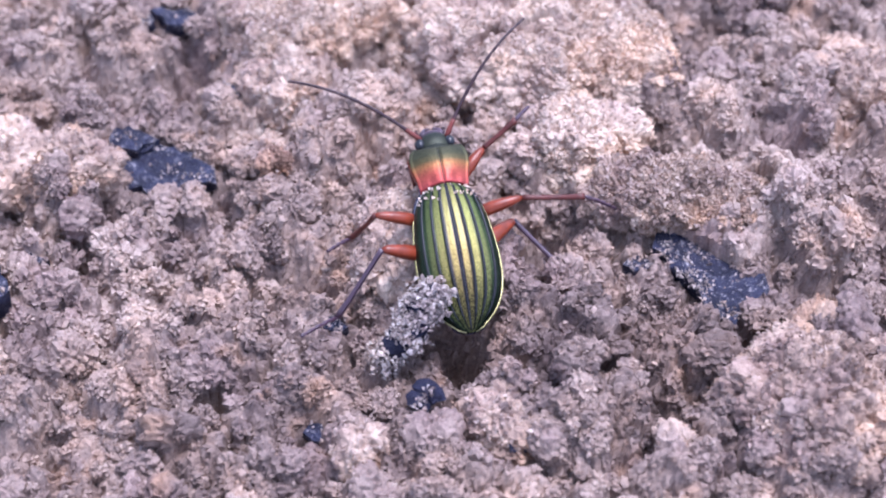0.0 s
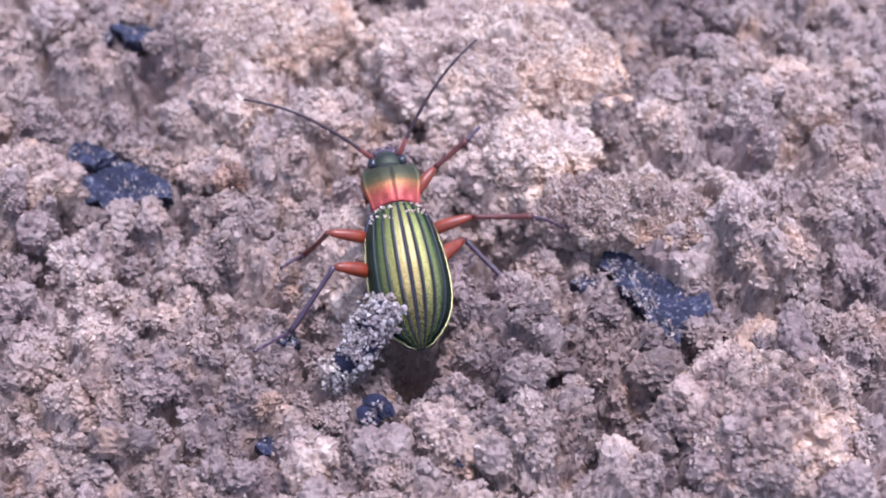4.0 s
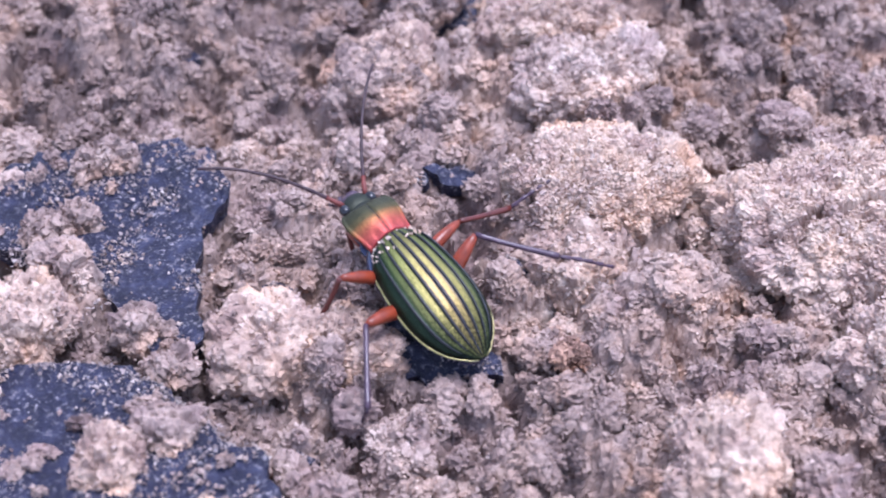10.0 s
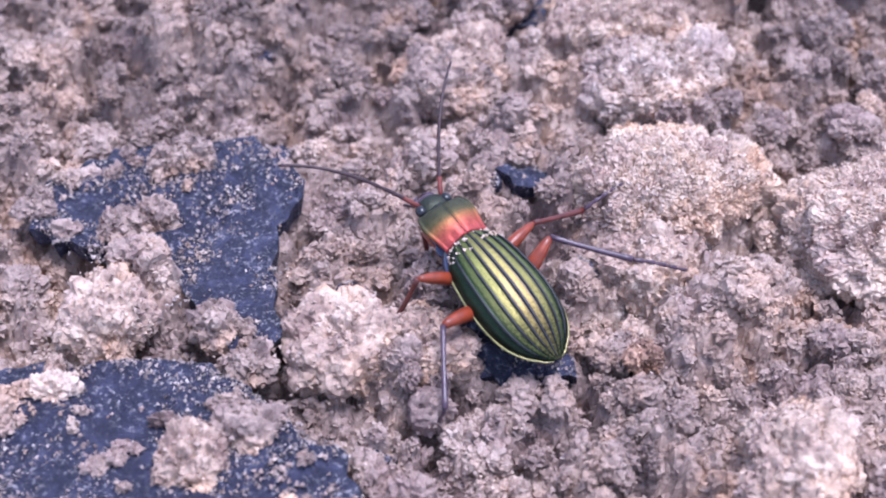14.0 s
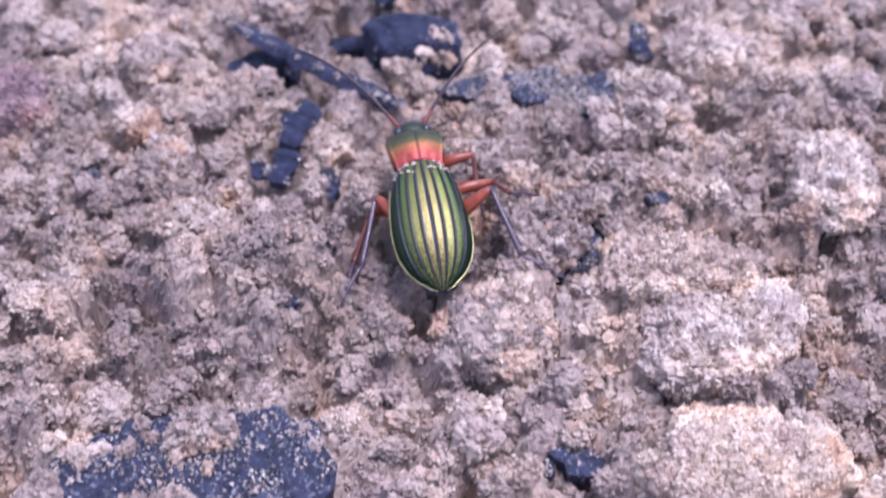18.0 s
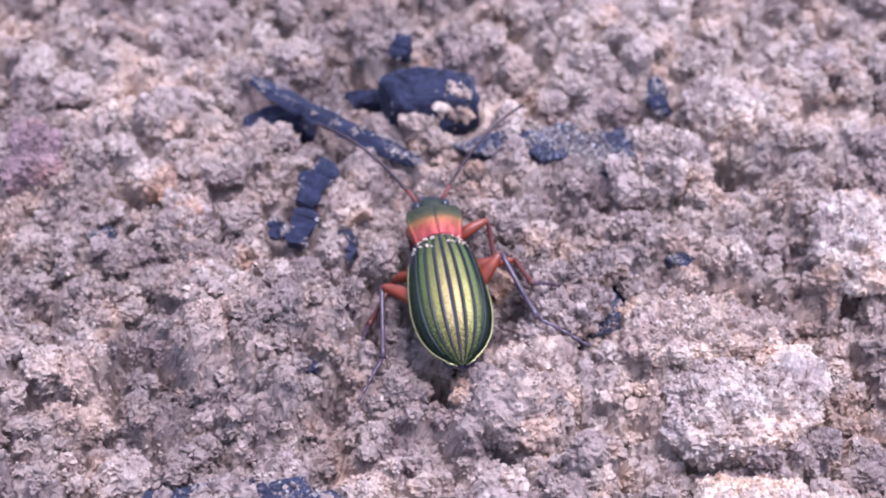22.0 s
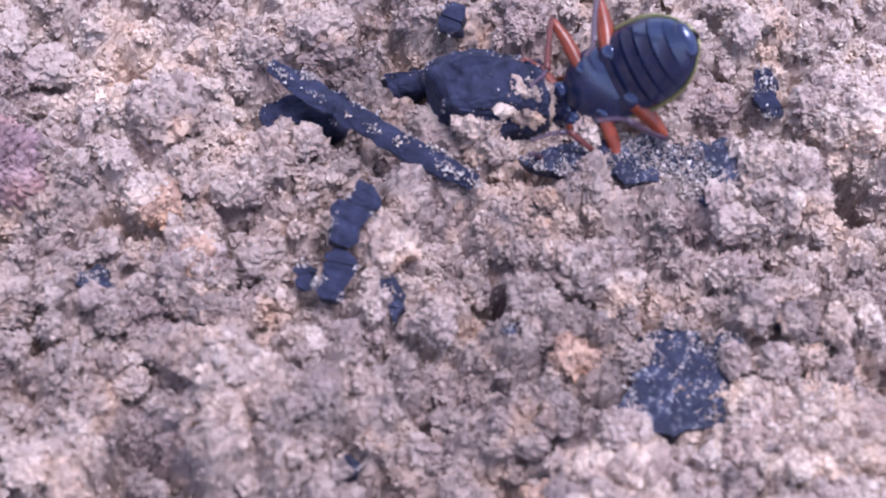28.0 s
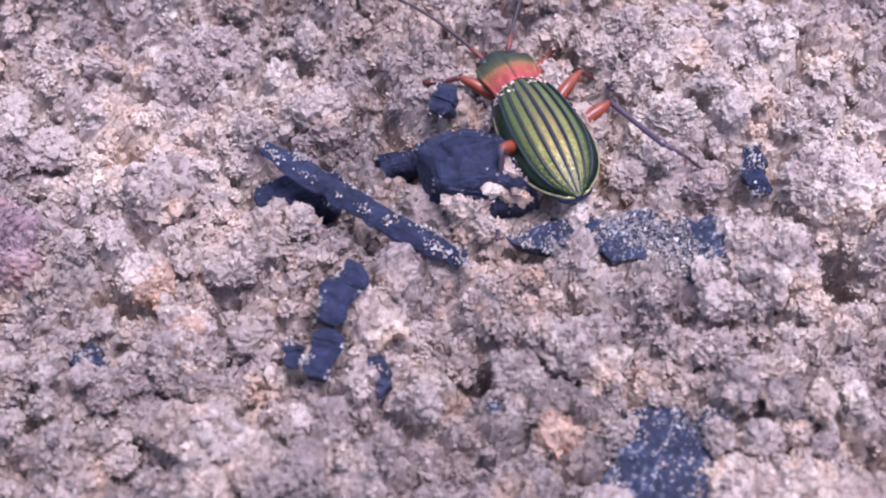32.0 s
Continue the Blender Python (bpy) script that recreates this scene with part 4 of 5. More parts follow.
slate(-40.4, 53.5, 0.6, [(0.9, 0.1), (0.5, -0.6), (0.1, -0.9), (-0.7, -0.4), (-1.0, 0.4), (-0.4, 0.6), (0.5, 0.7)], 1.2, (0, 0), 43, "small dark slate chip half sunk in soil")
slate(-5.1, 46.9, 0.6, [(0.8, 0.1), (0.6, -0.6), (-0.2, -0.9), (-0.8, -0.4), (-0.9, 0.2), (-0.0, 0.8), (0.5, 0.8)], 1.2, (0, 0), 44, "small dark slate chip half sunk in soil")
slate(-18.5, 36.0, 0.6, [(1.0, 0.1), (0.6, -0.7), (-0.2, -0.8), (-0.8, -0.4), (-1.0, 0.3), (-0.4, 1.1), (1.0, 0.5)], 1.2, (0, 0), 45, "small dark slate chip half sunk in soil")
slate(12.7, 46.8, 0.6, [(0.8, -0.1), (0.6, -0.5), (-0.2, -0.4), (-1.0, -0.1), (-1.0, 0.2), (-0.3, 0.6), (1.0, 0.4)], 1.2, (0, 0), 46, "small dark slate chip half sunk in soil")
slate(18.7, 47.3, 0.6, [(1.8, 0.0), (0.7, -0.7), (-0.8, -0.6), (-1.7, -0.2), (-1.7, 0.3), (0.1, 0.8), (1.6, 0.4)], 1.2, (0, 0), 47, "small dark slate chip half sunk in soil")
slate(-39.4, 53.7, 0.6, [(0.8, -0.3), (0.3, -0.9), (0.1, -0.8), (-0.6, -0.4), (-0.7, 0.6), (-0.2, 1.1), (0.3, 0.7)], 1.2, (0, 0), 48, "small dark slate chip half sunk in soil")
slate(-9.4, 2.7, 0.6, [(1.6, 0.1), (0.5, -1.3), (-0.3, -1.3), (-1.4, -0.3), (-1.2, 0.7), (-0.0, 1.1), (0.7, 0.9)], 1.2, (0, 0), 49, "small dark slate chip half sunk in soil")
slate(13.4, 3.9, 0.6, [(0.9, 0.1), (0.8, -0.6), (-0.5, -0.8), (-1.0, -0.2), (-1.0, 0.5), (-0.1, 0.6), (0.8, 0.4)], 1.2, (0, 0), 50, "small dark slate chip half sunk in soil")
slate(19.7, 39.5, 0.6, [(1.9, -0.1), (1.0, -0.5), (-0.4, -0.4), (-1.4, -0.2), (-1.8, 0.2), (-0.4, 0.6), (1.2, 0.4)], 1.2, (0, 0), 51, "small dark slate chip half sunk in soil")
straight_twig((-25.5, 72.9, 2.6), (-7.8, 61.4, 0.8), 1.2, 1, "charred black twig with ash-grey sand grains on top")
char_twig((-16.9, 60.8, 2.2), (-19.4, 55.2, 1.5), 1.7, 2, "cracked black charcoal splinter with a sandy tip")
char_twig((-19.3, 54.7, 1.5), (-20.3, 50.3, 1.0), 1.55, 9, "blue-black end of a broken charcoal splinter")
char_twig((-22.2, 53.6, 1.2), (-21.8, 51.4, 0.8), 1.0, 11, "small blue-black flake beside a charcoal splinter", flat=0.5)
char_twig((-9.7, 77.1, 1.5), (-8.4, 79.5, 2.5), 1.4, 3, "small black charcoal knob")
char_twig((18.2, 72.6, 1.5), (19.0, 68.1, 0.5), 1.2, 4, "small curved black charcoal piece")
ash_twig((30.8, -30.8, 6.5), (25.0, -33.7, -0.0), 1.3, 5, "ash-grey crusted twig stump leaning out of the soil")
char_twig((29.8, -37.0, 0.6), (27.4, -38.9, 0.0), 1.5, 6, "black charcoal piece sunk in soil")
char_block(-6.2, 71.1, 0.4, 10.4, 9.2, 6.5, 7, "dark blocky charcoal piece set in a hollow")
# added black lump that stands in for the shaded hollow under the twig
char_block(-22.0, 70.3, -2.0, 8.4, 3.6, 4.4, 8, "black lump added for the shade in the hollow below a twig")
# added piece, in charcoal colour only to make the hollow as dark as shade
char_block(-13.3, 73.8, -2.0, 4.8, 2.5, 3.0, 9, "dark fragment added for the shade at the bottom of a hollow")


# ---- the soil sheet, closed with wider and wider cells out to the far ground ----
def far(start, sign):
    out, s, p = [], STEP * 2, start
    while abs(p - start) < 6000:
        p += sign * s
        out.append(p)
        s *= 1.28
    return out


def ground_sheet():
    xl, xr, yl, yr = far(gx[0], -1)[::-1], far(gx[-1], 1), far(gy[0], -1)[::-1], far(gy[-1], 1)
    ax, ay = np.concatenate([xl, gx, xr]), np.concatenate([yl, gy, yr])
    n, m = len(ax), len(ay)
    px, py = np.meshgrid(ax, ay, indexing="ij")
    away = np.hypot(np.maximum(np.maximum(X0 - px, px - X1), 0), np.maximum(np.maximum(Y0 - py, py - Y1), 0))
    near = np.clip(1 - away / 30, 0, 1)
    h = ((vnoise(px, py, 26, 1) - 0.5) * 3.0 + (vnoise(px, py, 7, 2) - 0.5) * 2.4) * near + 0.8
    t = 0.46 + (0.3 * (vnoise(px, py, 17, 3) - 0.5) + 0.2 * (vnoise(px, py, 2.2, 4) - 0.5)) * near
    core = (slice(len(xl), len(xl) + len(gx)), slice(len(yl), len(yl) + len(gy)))
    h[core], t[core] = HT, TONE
    co = np.stack([px, py, h], -1)
    co[core] += rng.normal(0, (0.10, 0.10, 0.12), co[core].shape)
    t[core] += rng.normal(0, 0.05, HT.shape)
    co = co.reshape(-1, 3) * MM
    i = np.arange(n * m).reshape(n, m)
    quads = np.stack([i[:-1, :-1], i[1:, :-1], i[1:, 1:], i[:-1, 1:]], -1).reshape(-1, 4)
    me = bpy.data.meshes.new("ground")
    me.vertices.add(n * m)
    me.vertices.foreach_set("co", co.ravel().astype(np.float32))
    me.loops.add(quads.size)
    me.loops.foreach_set("vertex_index", quads.ravel().astype(np.int32))
    me.polygons.add(len(quads))
    me.polygons.foreach_set("loop_start", np.arange(0, quads.size, 4, dtype=np.int32))
    me.update(calc_edges=True)
    me.polygons.foreach_set("use_smooth", np.zeros(len(quads), bool))
    attribute(me, "tone", t.ravel())
    me.materials.append(SOIL)
    me.validate()
    return tagged(new("ground", me), "crumbly pinkish-brown sandy soil with crumbs and hollows", "soil", kind="structure")


ground_sheet()


def seen_ground(x, y):
    left, low = -56 + 0.07 * (92 - y), np.where(x < -24, -25, np.where(x < -8, -37, -54))
    right = np.where(y > 42, 52, np.where(y > 22, 64, 93 - 0.33 * (16 - y)))
    return (x > left) & (x < right) & (y > low) & (y < 97)


def lie_of(x, y):
    """Height of the soil between its grid points, its slope, and the flake that may lie over it."""
    u, v = (x - X0) / STEP, (y - Y0) / STEP
    i, j = u.astype(int), v.astype(int)
    a, b = u - i, v - j
    h = (HT[i, j] * (1 - a) + HT[i + 1, j] * a) * (1 - b) + (HT[i, j + 1] * (1 - a) + HT[i + 1, j + 1] * a) * b
    slope = np.hypot(HT[i + 1, j] - HT[i, j], HT[i, j + 1] - HT[i, j]) / STEP
    return h, slope, FLAKE[i, j], TONE[i, j]


def loose_grains(count, r0, r1, power, name, label):
    """Sand on the soil, on its slopes too, and here and there on the flakes."""
    dx, dy = np.abs(np.diff(HT, axis=0))[:, :-1] / STEP, np.abs(np.diff(HT, axis=1))[:-1] / STEP
    weight = np.minimum(np.sqrt(1 + dx**2 + dy**2), 7) * seen_ground(GX[:-1, :-1], GY[:-1, :-1])
    weight[:3] = weight[-3:] = weight[:, :3] = weight[:, -3:] = 0
    total = np.cumsum(weight)
    cell = np.searchsorted(total, rng.uniform(0, total[-1], count))
    x = X0 + STEP * (cell // weight.shape[1] + rng.random(count))
    y = Y0 + STEP * (cell % weight.shape[1] + rng.random(count))
    h, slope, flake, tone = lie_of(x, y)
    r = r0 + (r1 - r0) * rng.random(len(x)) ** power
    on = flake > h
    lap = vnoise(x, y, 4.0, 21) * 0.55 + vnoise(x, y, 1.3, 22) * 0.45
    stay = np.where(on, (lap > 0.64) | (rng.random(len(x)) < 0.02), True)
    fluff = np.clip(vnoise(x, y, 1.3, 41) * 0.6 + vnoise(x, y, 0.7, 42) * 0.5 - 0.45, 0, 1) * rng.random(len(x)) * ~on
    z = np.maximum(h, flake) + r * rng.uniform(-0.3, 0.6, len(x)) + 1.6 * fluff
    t = np.where(on, 0.55, tone) + rng.normal(0.03, 0.05, len(x)) + 0.25 * (rng.random(len(x)) > 0.98)
    me = grains(name, np.stack([x, y, z], 1)[stay], r[stay], t[stay])
    tagged(new(name, me), label, "soil", kind="stuff")


def lumps(at, r, tone, level, lobes, lobe, rough):
    """Cauliflower-like crumbs: the upper part of a ball, swollen into lobes, with an uneven sandy skin."""
    v, f = BALLS[level]
    f = np.array(f)
    f = f[v[f][:, :, 2].mean(1) > -0.45]
    used = np.unique(f)
    back = np.zeros(len(v), int)
    back[used] = np.arange(len(used))
    v, f = v[used], back[f]
    n, k = len(at), len(v)
    turn = rng.uniform(0, 2 * math.pi, n)
    c, s = np.cos(turn)[:, None], np.sin(turn)[:, None]
    d = np.stack([v[None, :, 0] * c - v[None, :, 1] * s, v[None, :, 0] * s + v[None, :, 1] * c, np.repeat(v[None, :, 2], n, 0)], -1)
    knob = rng.normal(size=(n, lobes, 3))
    knob[:, :, 2] = np.abs(knob[:, :, 2])
    knob /= np.linalg.norm(knob, axis=2)[:, :, None]
    near = np.einsum("nkj,nlj->nkl", d, knob)
    reach = np.minimum(1.5 * lobe / r, 1.2)[:, None]
    swell = np.sqrt(np.clip(1 - 2 * (1 - near.max(2)) / reach**2, 0, 1)) - 0.6
    shape = 1 + 0.16 * np.sin(d[:, :, 0] * 3.1 + turn[:, None] * 7) + 0.16 * np.cos(d[:, :, 1] * 2.7 + turn[:, None] * 5)
    out = r[:, None] * shape + 1.15 * lobe * swell * rng.uniform(0.4, 1.3, (n, lobes))[np.arange(n)[:, None], near.argmax(2)] + rng.normal(0, rough, (n, k))
    co = at[:, None, :] + d * out[:, :, None] * rng.uniform(0.75, 1.2, (n, 1, 3)) + rng.normal(0, rough * 0.5, (n, k, 3))
    t = tone[:, None] + rng.normal(0, 0.04, (n, lobes))[np.arange(n)[:, None], near.argmax(2)] + rng.normal(0, 0.05, (n, k))
    tri = f[None] + k * np.arange(n)[:, None, None]
    return co.reshape(-1, 3), tri.reshape(-1, 3), t.ravel()


# where crumbs have caked on the flakes, and how far they spread
CAKED = [(-29.5, 8.2, 1.7), (-37.0, 17.6, 2.6), (-33.0, 17.6, 1.4), (-22.0, 7.0, 1.0), (-24.5, 15.4, 1.1), (-30.5, 19.5, 1.6), (-18.6, -2.4, 1.6), (-19.4, -5.4, 1.4), (-37.0, -12.6, 2.6), (-32.0, -13.8, 1.3), (-29.3, -17.2, 2.4),
         (-24.4, -15.4, 1.3), (-20.5, -14.6, 1.6), (-17.0, -16.2, 1.2), (-22.5, -22.0, 2.6), (-26.5, -21.0, 1.6), (-13.0, -19.5, 1.4)]


def caked_crumbs(sizes, name, label):
    """Crumbs of caked sand heaped on the soil, thinner in its hollows, all in one mesh."""
    relief = HT - blurred(blurred(HT, 11), 11)
    cos, tris, tones, first = [], [], [], 0
    for count, r0, r1, level, lobes, lobe, rough in sizes:
        x, y = rng.uniform(X0 + 4, X1 - 4, count), rng.uniform(Y0 + 4, Y1 - 4, count)
        h, slope, flake, tone = lie_of(x, y)
        lap = vnoise(x, y, 5.0, 31) * 0.6 + vnoise(x, y, 1.7, 32) * 0.4
        i, j = ((x - X0) / STEP).astype(int), ((y - Y0) / STEP).astype(int)
        bare = np.max([FLAKE[i + a, j + b] > HT[i, j] - 1 for a in (-2, 0, 2) for b in (-2, 0, 2)], 0)
        clear = np.max([CLEAR[i + a, j + b] for a in (-3, 0, 3) for b in (-3, 0, 3)], 0)
        high = relief[i, j] + rng.normal(0, 0.35, count) > (-1.6 if r1 < 1.2 else -0.1)
        cake = np.max([np.exp(-(((x - cx) / cr) ** 2 + ((y - cy) / cr) ** 2)) for cx, cy, cr in CAKED], 0) if r1 < 1.2 else 0
        ok = seen_ground(x, y) & (~bare | (cake + 0.6 * (lap - 0.5) > 0.40) | (lap + 0.5 * np.clip(0.95 - EDGE[i, j], 0, 1) > 0.74)) & ~clear & high
        x, y, z, tone = x[ok], y[ok], np.maximum(h, flake)[ok], tone[ok]
        r = r0 + (r1 - r0) * rng.random(len(x)) ** 1.5
        mid = np.stack([x, y, z + rng.uniform(-0.35, 0.35, len(x)) * r], -1)
        co, tri, t = lumps(mid, r, tone + 0.02 + rng.normal(0, 0.035, len(x)), level, lobes, lobe, rough)
        cos.append(co)
        tris.append(tri + first)
        tones.append(t)
        first += len(co)
    co, tone = np.concatenate(cos), np.concatenate(tones)
    me = soup(name, co, np.concatenate(tris), tone, SOIL)
    tagged(new(name, me), label, "soil", kind="stuff")
    # bright quartz grains stuck to them
    pick = rng.integers(0, len(co), 105000)
    pick = pick[rng.random(len(pick)) < 0.35 + tone[pick]]
    lit = tone[pick] + rng.normal(0.13, 0.07, len(pick)) + 0.25 * (rng.random(len(pick)) > 0.95)
    me = grains("quartz_grains", co[pick] + rng.normal(0, 0.06, (len(pick), 3)), 0.10 + 0.15 * rng.random(len(pick)) ** 1.5, lit, QUARTZ)
    tagged(new("quartz_grains", me), "pale quartz grains stuck to the crumbs of soil", "soil", kind="stuff")


caked_crumbs([(1350, 1.1, 2.2, 4, 34, 0.40, 0.14), (7000, 0.5, 1.1, 3, 11, 0.32, 0.14)], "soil_crumbs", "knobby crumbs of pale and brown caked sand")
loose_grains(45000, 0.10, 0.28, 1.6, "sand_grains", "loose pale and brown sand grains on the soil")


# ---- the beetle, in millimetres; +y ahead, the middle of the wing cases above its origin ----
HALF = 7.0
PROFILE = ([0, 0.03, 0.1, 0.2, 0.35, 0.5, 0.62, 0.74, 0.84, 0.92, 0.97, 1.0], [0.50, 0.66, 0.78, 0.88, 0.96, 1.0, 0.99, 0.91, 0.75, 0.52, 0.30, 0.07])
DOME = ([0, 0.05, 0.2, 0.45, 0.65, 0.8, 0.92, 1.0], [0.72, 0.82, 0.96, 1.0, 0.86, 0.60, 0.30, 0.08])
WIDTH, RISE = 3.80, 2.65


def smooth(u, table):
    return float(np.mean([np.interp(u + k, *table) for k in (-0.05, -0.025, 0, 0.025, 0.05)]) if 0.05 < u < 0.95 else np.interp(u, *table))


def shell_point(u, v, lift=0.0):
    """A point of the wing cases: u from base to tip, v from the seam (0) to the rim (1)."""
    w, h = WIDTH * smooth(u, PROFILE), RISE * smooth(u, DOME)
    a = (1 - v) * math.pi / 2
    x, z = w * math.cos(a) ** 0.92, h * max(math.sin(a), 0) ** 0.85
    k = 1 + lift / 4
    return Vector((x * k, HALF - 2 * HALF * u - 0.5 * (1 - min(1, u * 9)) * v * v, z * k))


def elytron_mesh(side):
    n, m = 56, 64
    verts, faces, ac, al = [], [], [], []
    for a in range(n + 1):
        for b in range(m + 1):
            u, v = a / n, b / m
            ridge = sum(0.16 * math.exp(-(((v - c) / 0.018) ** 2)) for c in (0.149, 0.327, 0.543)) - 0.10 * math.exp(-((v / 0.02) ** 2))
            p = shell_point(u, v, ridge * math.sin(math.pi * min(1, max(0, u))) ** 0.5)
            verts.append((side * (p.x + 0.015), p.y, p.z))
            ac.append(v)
            al.append(u)
    for a in range(n):
        for b in range(m):
            q = (a * (m + 1) + b, (a + 1) * (m + 1) + b, (a + 1) * (m + 1) + b + 1, a * (m + 1) + b + 1)
            faces.append(q if side > 0 else q[::-1])
    k = len(verts)
    for (x, y, z), c, l in list(zip(verts, ac, al)):
        verts.append((x * 0.96, y * 0.985, z - 0.22))
        ac.append(c)
        al.append(l)
    faces += [tuple(i + k for i in f)[::-1] for f in faces]
    rim = [a * (m + 1) + m for a in range(n + 1)]
    faces += [(p, q, q + k, p + k) for p, q in zip(rim, rim[1:])]
    me = mesh_of("elytron", np.array(verts) * MM, faces, ELYTRON)
    attribute(me, "across", ac)
    attribute(me, "along", al)
    return me


def tube(name, pts, radii, material, sides=10, ends=True):
    """A smooth tube through points, in millimetres."""
    pts = [Vector(p) for p in pts]
    verts, faces = [], []
    ref = Vector((0.13, 0.21, 0.97))
    for i, p in enumerate(pts):
        d = (pts[min(i + 1, len(pts) - 1)] - pts[max(i - 1, 0)]).normalized()
        a = d.cross(ref if abs(d.dot(ref)) < 0.95 else Vector((1, 0, 0))).normalized()
        b = d.cross(a)
        for k in range(sides):
            w = 2 * math.pi * k / sides
            verts.append((p + (a * math.cos(w) + b * math.sin(w)) * radii[i]) * MM)
    for i in range(len(pts) - 1):
        for k in range(sides):
            faces.append((i * sides + k, i * sides + (k + 1) % sides, (i + 1) * sides + (k + 1) % sides, (i + 1) * sides + k))
    if ends:
        faces.append(tuple(range(sides))[::-1])
        faces.append(tuple((len(pts) - 1) * sides + k for k in range(sides)))
    return mesh_of(name, verts, faces, material)


def oval(name, centre, radii, material, level=4, shape=None):
    v, f = BALLS[level]
    p = v * np.array(radii)
    if shape:
        p = np.array([shape(*q) for q in p.tolist()])
    me = mesh_of(name, (p + np.array(centre)) * MM, f, material)
    y = (p[:, 1] - p[:, 1].min()) / np.ptp(p[:, 1])
    attribute(me, "along", y)
    return me


LEGS = {}


def leg(beetle, name, side, coxa, femur, tibia, tarsus, thick):
    """Red femur with a dark shin and a jointed foot; each piece lies along its own +x."""
    n = 14
    fx = [(femur * i / n, 0, 0.25 * math.sin(math.pi * i / n)) for i in range(n + 1)]
    fr = [thick * (0.42 + 0.62 * math.sin(math.pi * min(1, 0.12 + 0.80 * i / n)) ** 0.8) * (0.62 if i in (0, n) else 1) * (1 - 0.30 * (i / n) ** 2) for i in range(n + 1)]
    fem = part("femur", tube("femur", fx, fr, LEG_RED, 12), beetle, "brick-red glossy thigh")
    tx = [(tibia * i / 10, 0, -0.12 * math.sin(math.pi * i / 10)) for i in range(11)]
    tib = part("tibia", tube("tibia", tx, [0.27 - 0.05 * math.sin(math.pi * i / 10) + 0.05 * (i / 10) for i in range(11)], LEG_DARK if "hind" in name else SHIN_RED, 10), fem, "dark purple shin" if "hind" in name else "dull dark red shin")
    pts, rad = [], []
    for k in range(5):
        for s, r in ((0.04, 0.13), (0.5, 0.20), (0.92, 0.24)):
            pts.append((tarsus * (k + s) / 5.4, 0, 0.10 * math.sin(k * 1.1)))
            rad.append(r * (1 - 0.06 * k))
    foot = part("tarsus", tube("tarsus", pts, rad, LEG_DARK, 8), fem, "dark jointed foot")
    part("coxa", oval("coxa", coxa, (0.85, 0.95, 0.5), BELLY, 3), beetle)
    LEGS[name] = (fem, tib, foot, Vector(coxa), femur, tibia, side)


def antenna(beetle, side):
    """Eleven joints, the first ones ruddy."""
    base, pts = Vector((side * 1.15, 12.35, 0.0)), []
    for i in range(34):
        s = i / 33
        pts.append((side * (14.0 * s * (0.55 + 0.1 * s)), 12.4 * s - 2.7 * s * s, 1.6 * math.sin(2.2 * s) + 1.6 * s))
    rad = [(0.20 - 0.07 * i / 33) * (1 - 0.22 * (i % 3 == 0)) for i in range(34)]
    ob = part("antenna", tube("antenna", pts[3:], rad[3:], FEELER, 8), beetle, "thin dark jointed feeler", Matrix.Translation(base * MM))
    part("antenna_base", tube("antenna_base", pts[:5], [r * 1.3 for r in rad[:5]], FEELER_RED, 8), ob, "ruddy first joints")
    return ob


def sternite_mesh(y0, y1):
    """One belly plate: a curved band whose rear edge overlaps the next."""
    n, m = 8, 24
    verts, faces = [], []
    for a in range(n + 1):
        y = y0 + (y1 - y0) * a / n
        u = (HALF - y) / (2 * HALF)
        w, d = 0.96 * WIDTH * smooth(u, PROFILE), 1.9 * math.sqrt(max(0.02, 1 - ((y + 1.2) / 6.9) ** 2))
        for b in range(m + 1):
            q = math.pi * b / m
            k = 1 + 0.13 * (a / n) ** 2
            verts.append((w * math.cos(q), y, 0.1 - d * k * math.sin(q) ** 0.8))
    for a in range(n):
        for b in range(m):
            i = a * (m + 1) + b
            faces.append((i, i + 1, i + m + 2, i + m + 1))
    return mesh_of("sternite", np.array(verts) * MM, faces, BELLY)


def shield_height(w, s):
    """Height of the collar shield: w from its midline (0) to its margin (1), s from its rear edge to its front edge."""
    dome = 1.20 * (1 - abs(w) ** 2.4) * (0.80 + 0.20 * math.sin(math.pi * min(1, 0.25 + 0.75 * s)))
    return 0.78 + dome - 0.75 * max(0, s - 0.45) ** 1.5 + 0.18 * math.exp(-(((abs(w) - 0.97) / 0.05) ** 2)) - 0.12 * math.exp(-((w / 0.05) ** 2)) - 0.16 * math.exp(-(((abs(w) - 0.5) / 0.16) ** 2 + ((s - 0.14) / 0.12) ** 2))


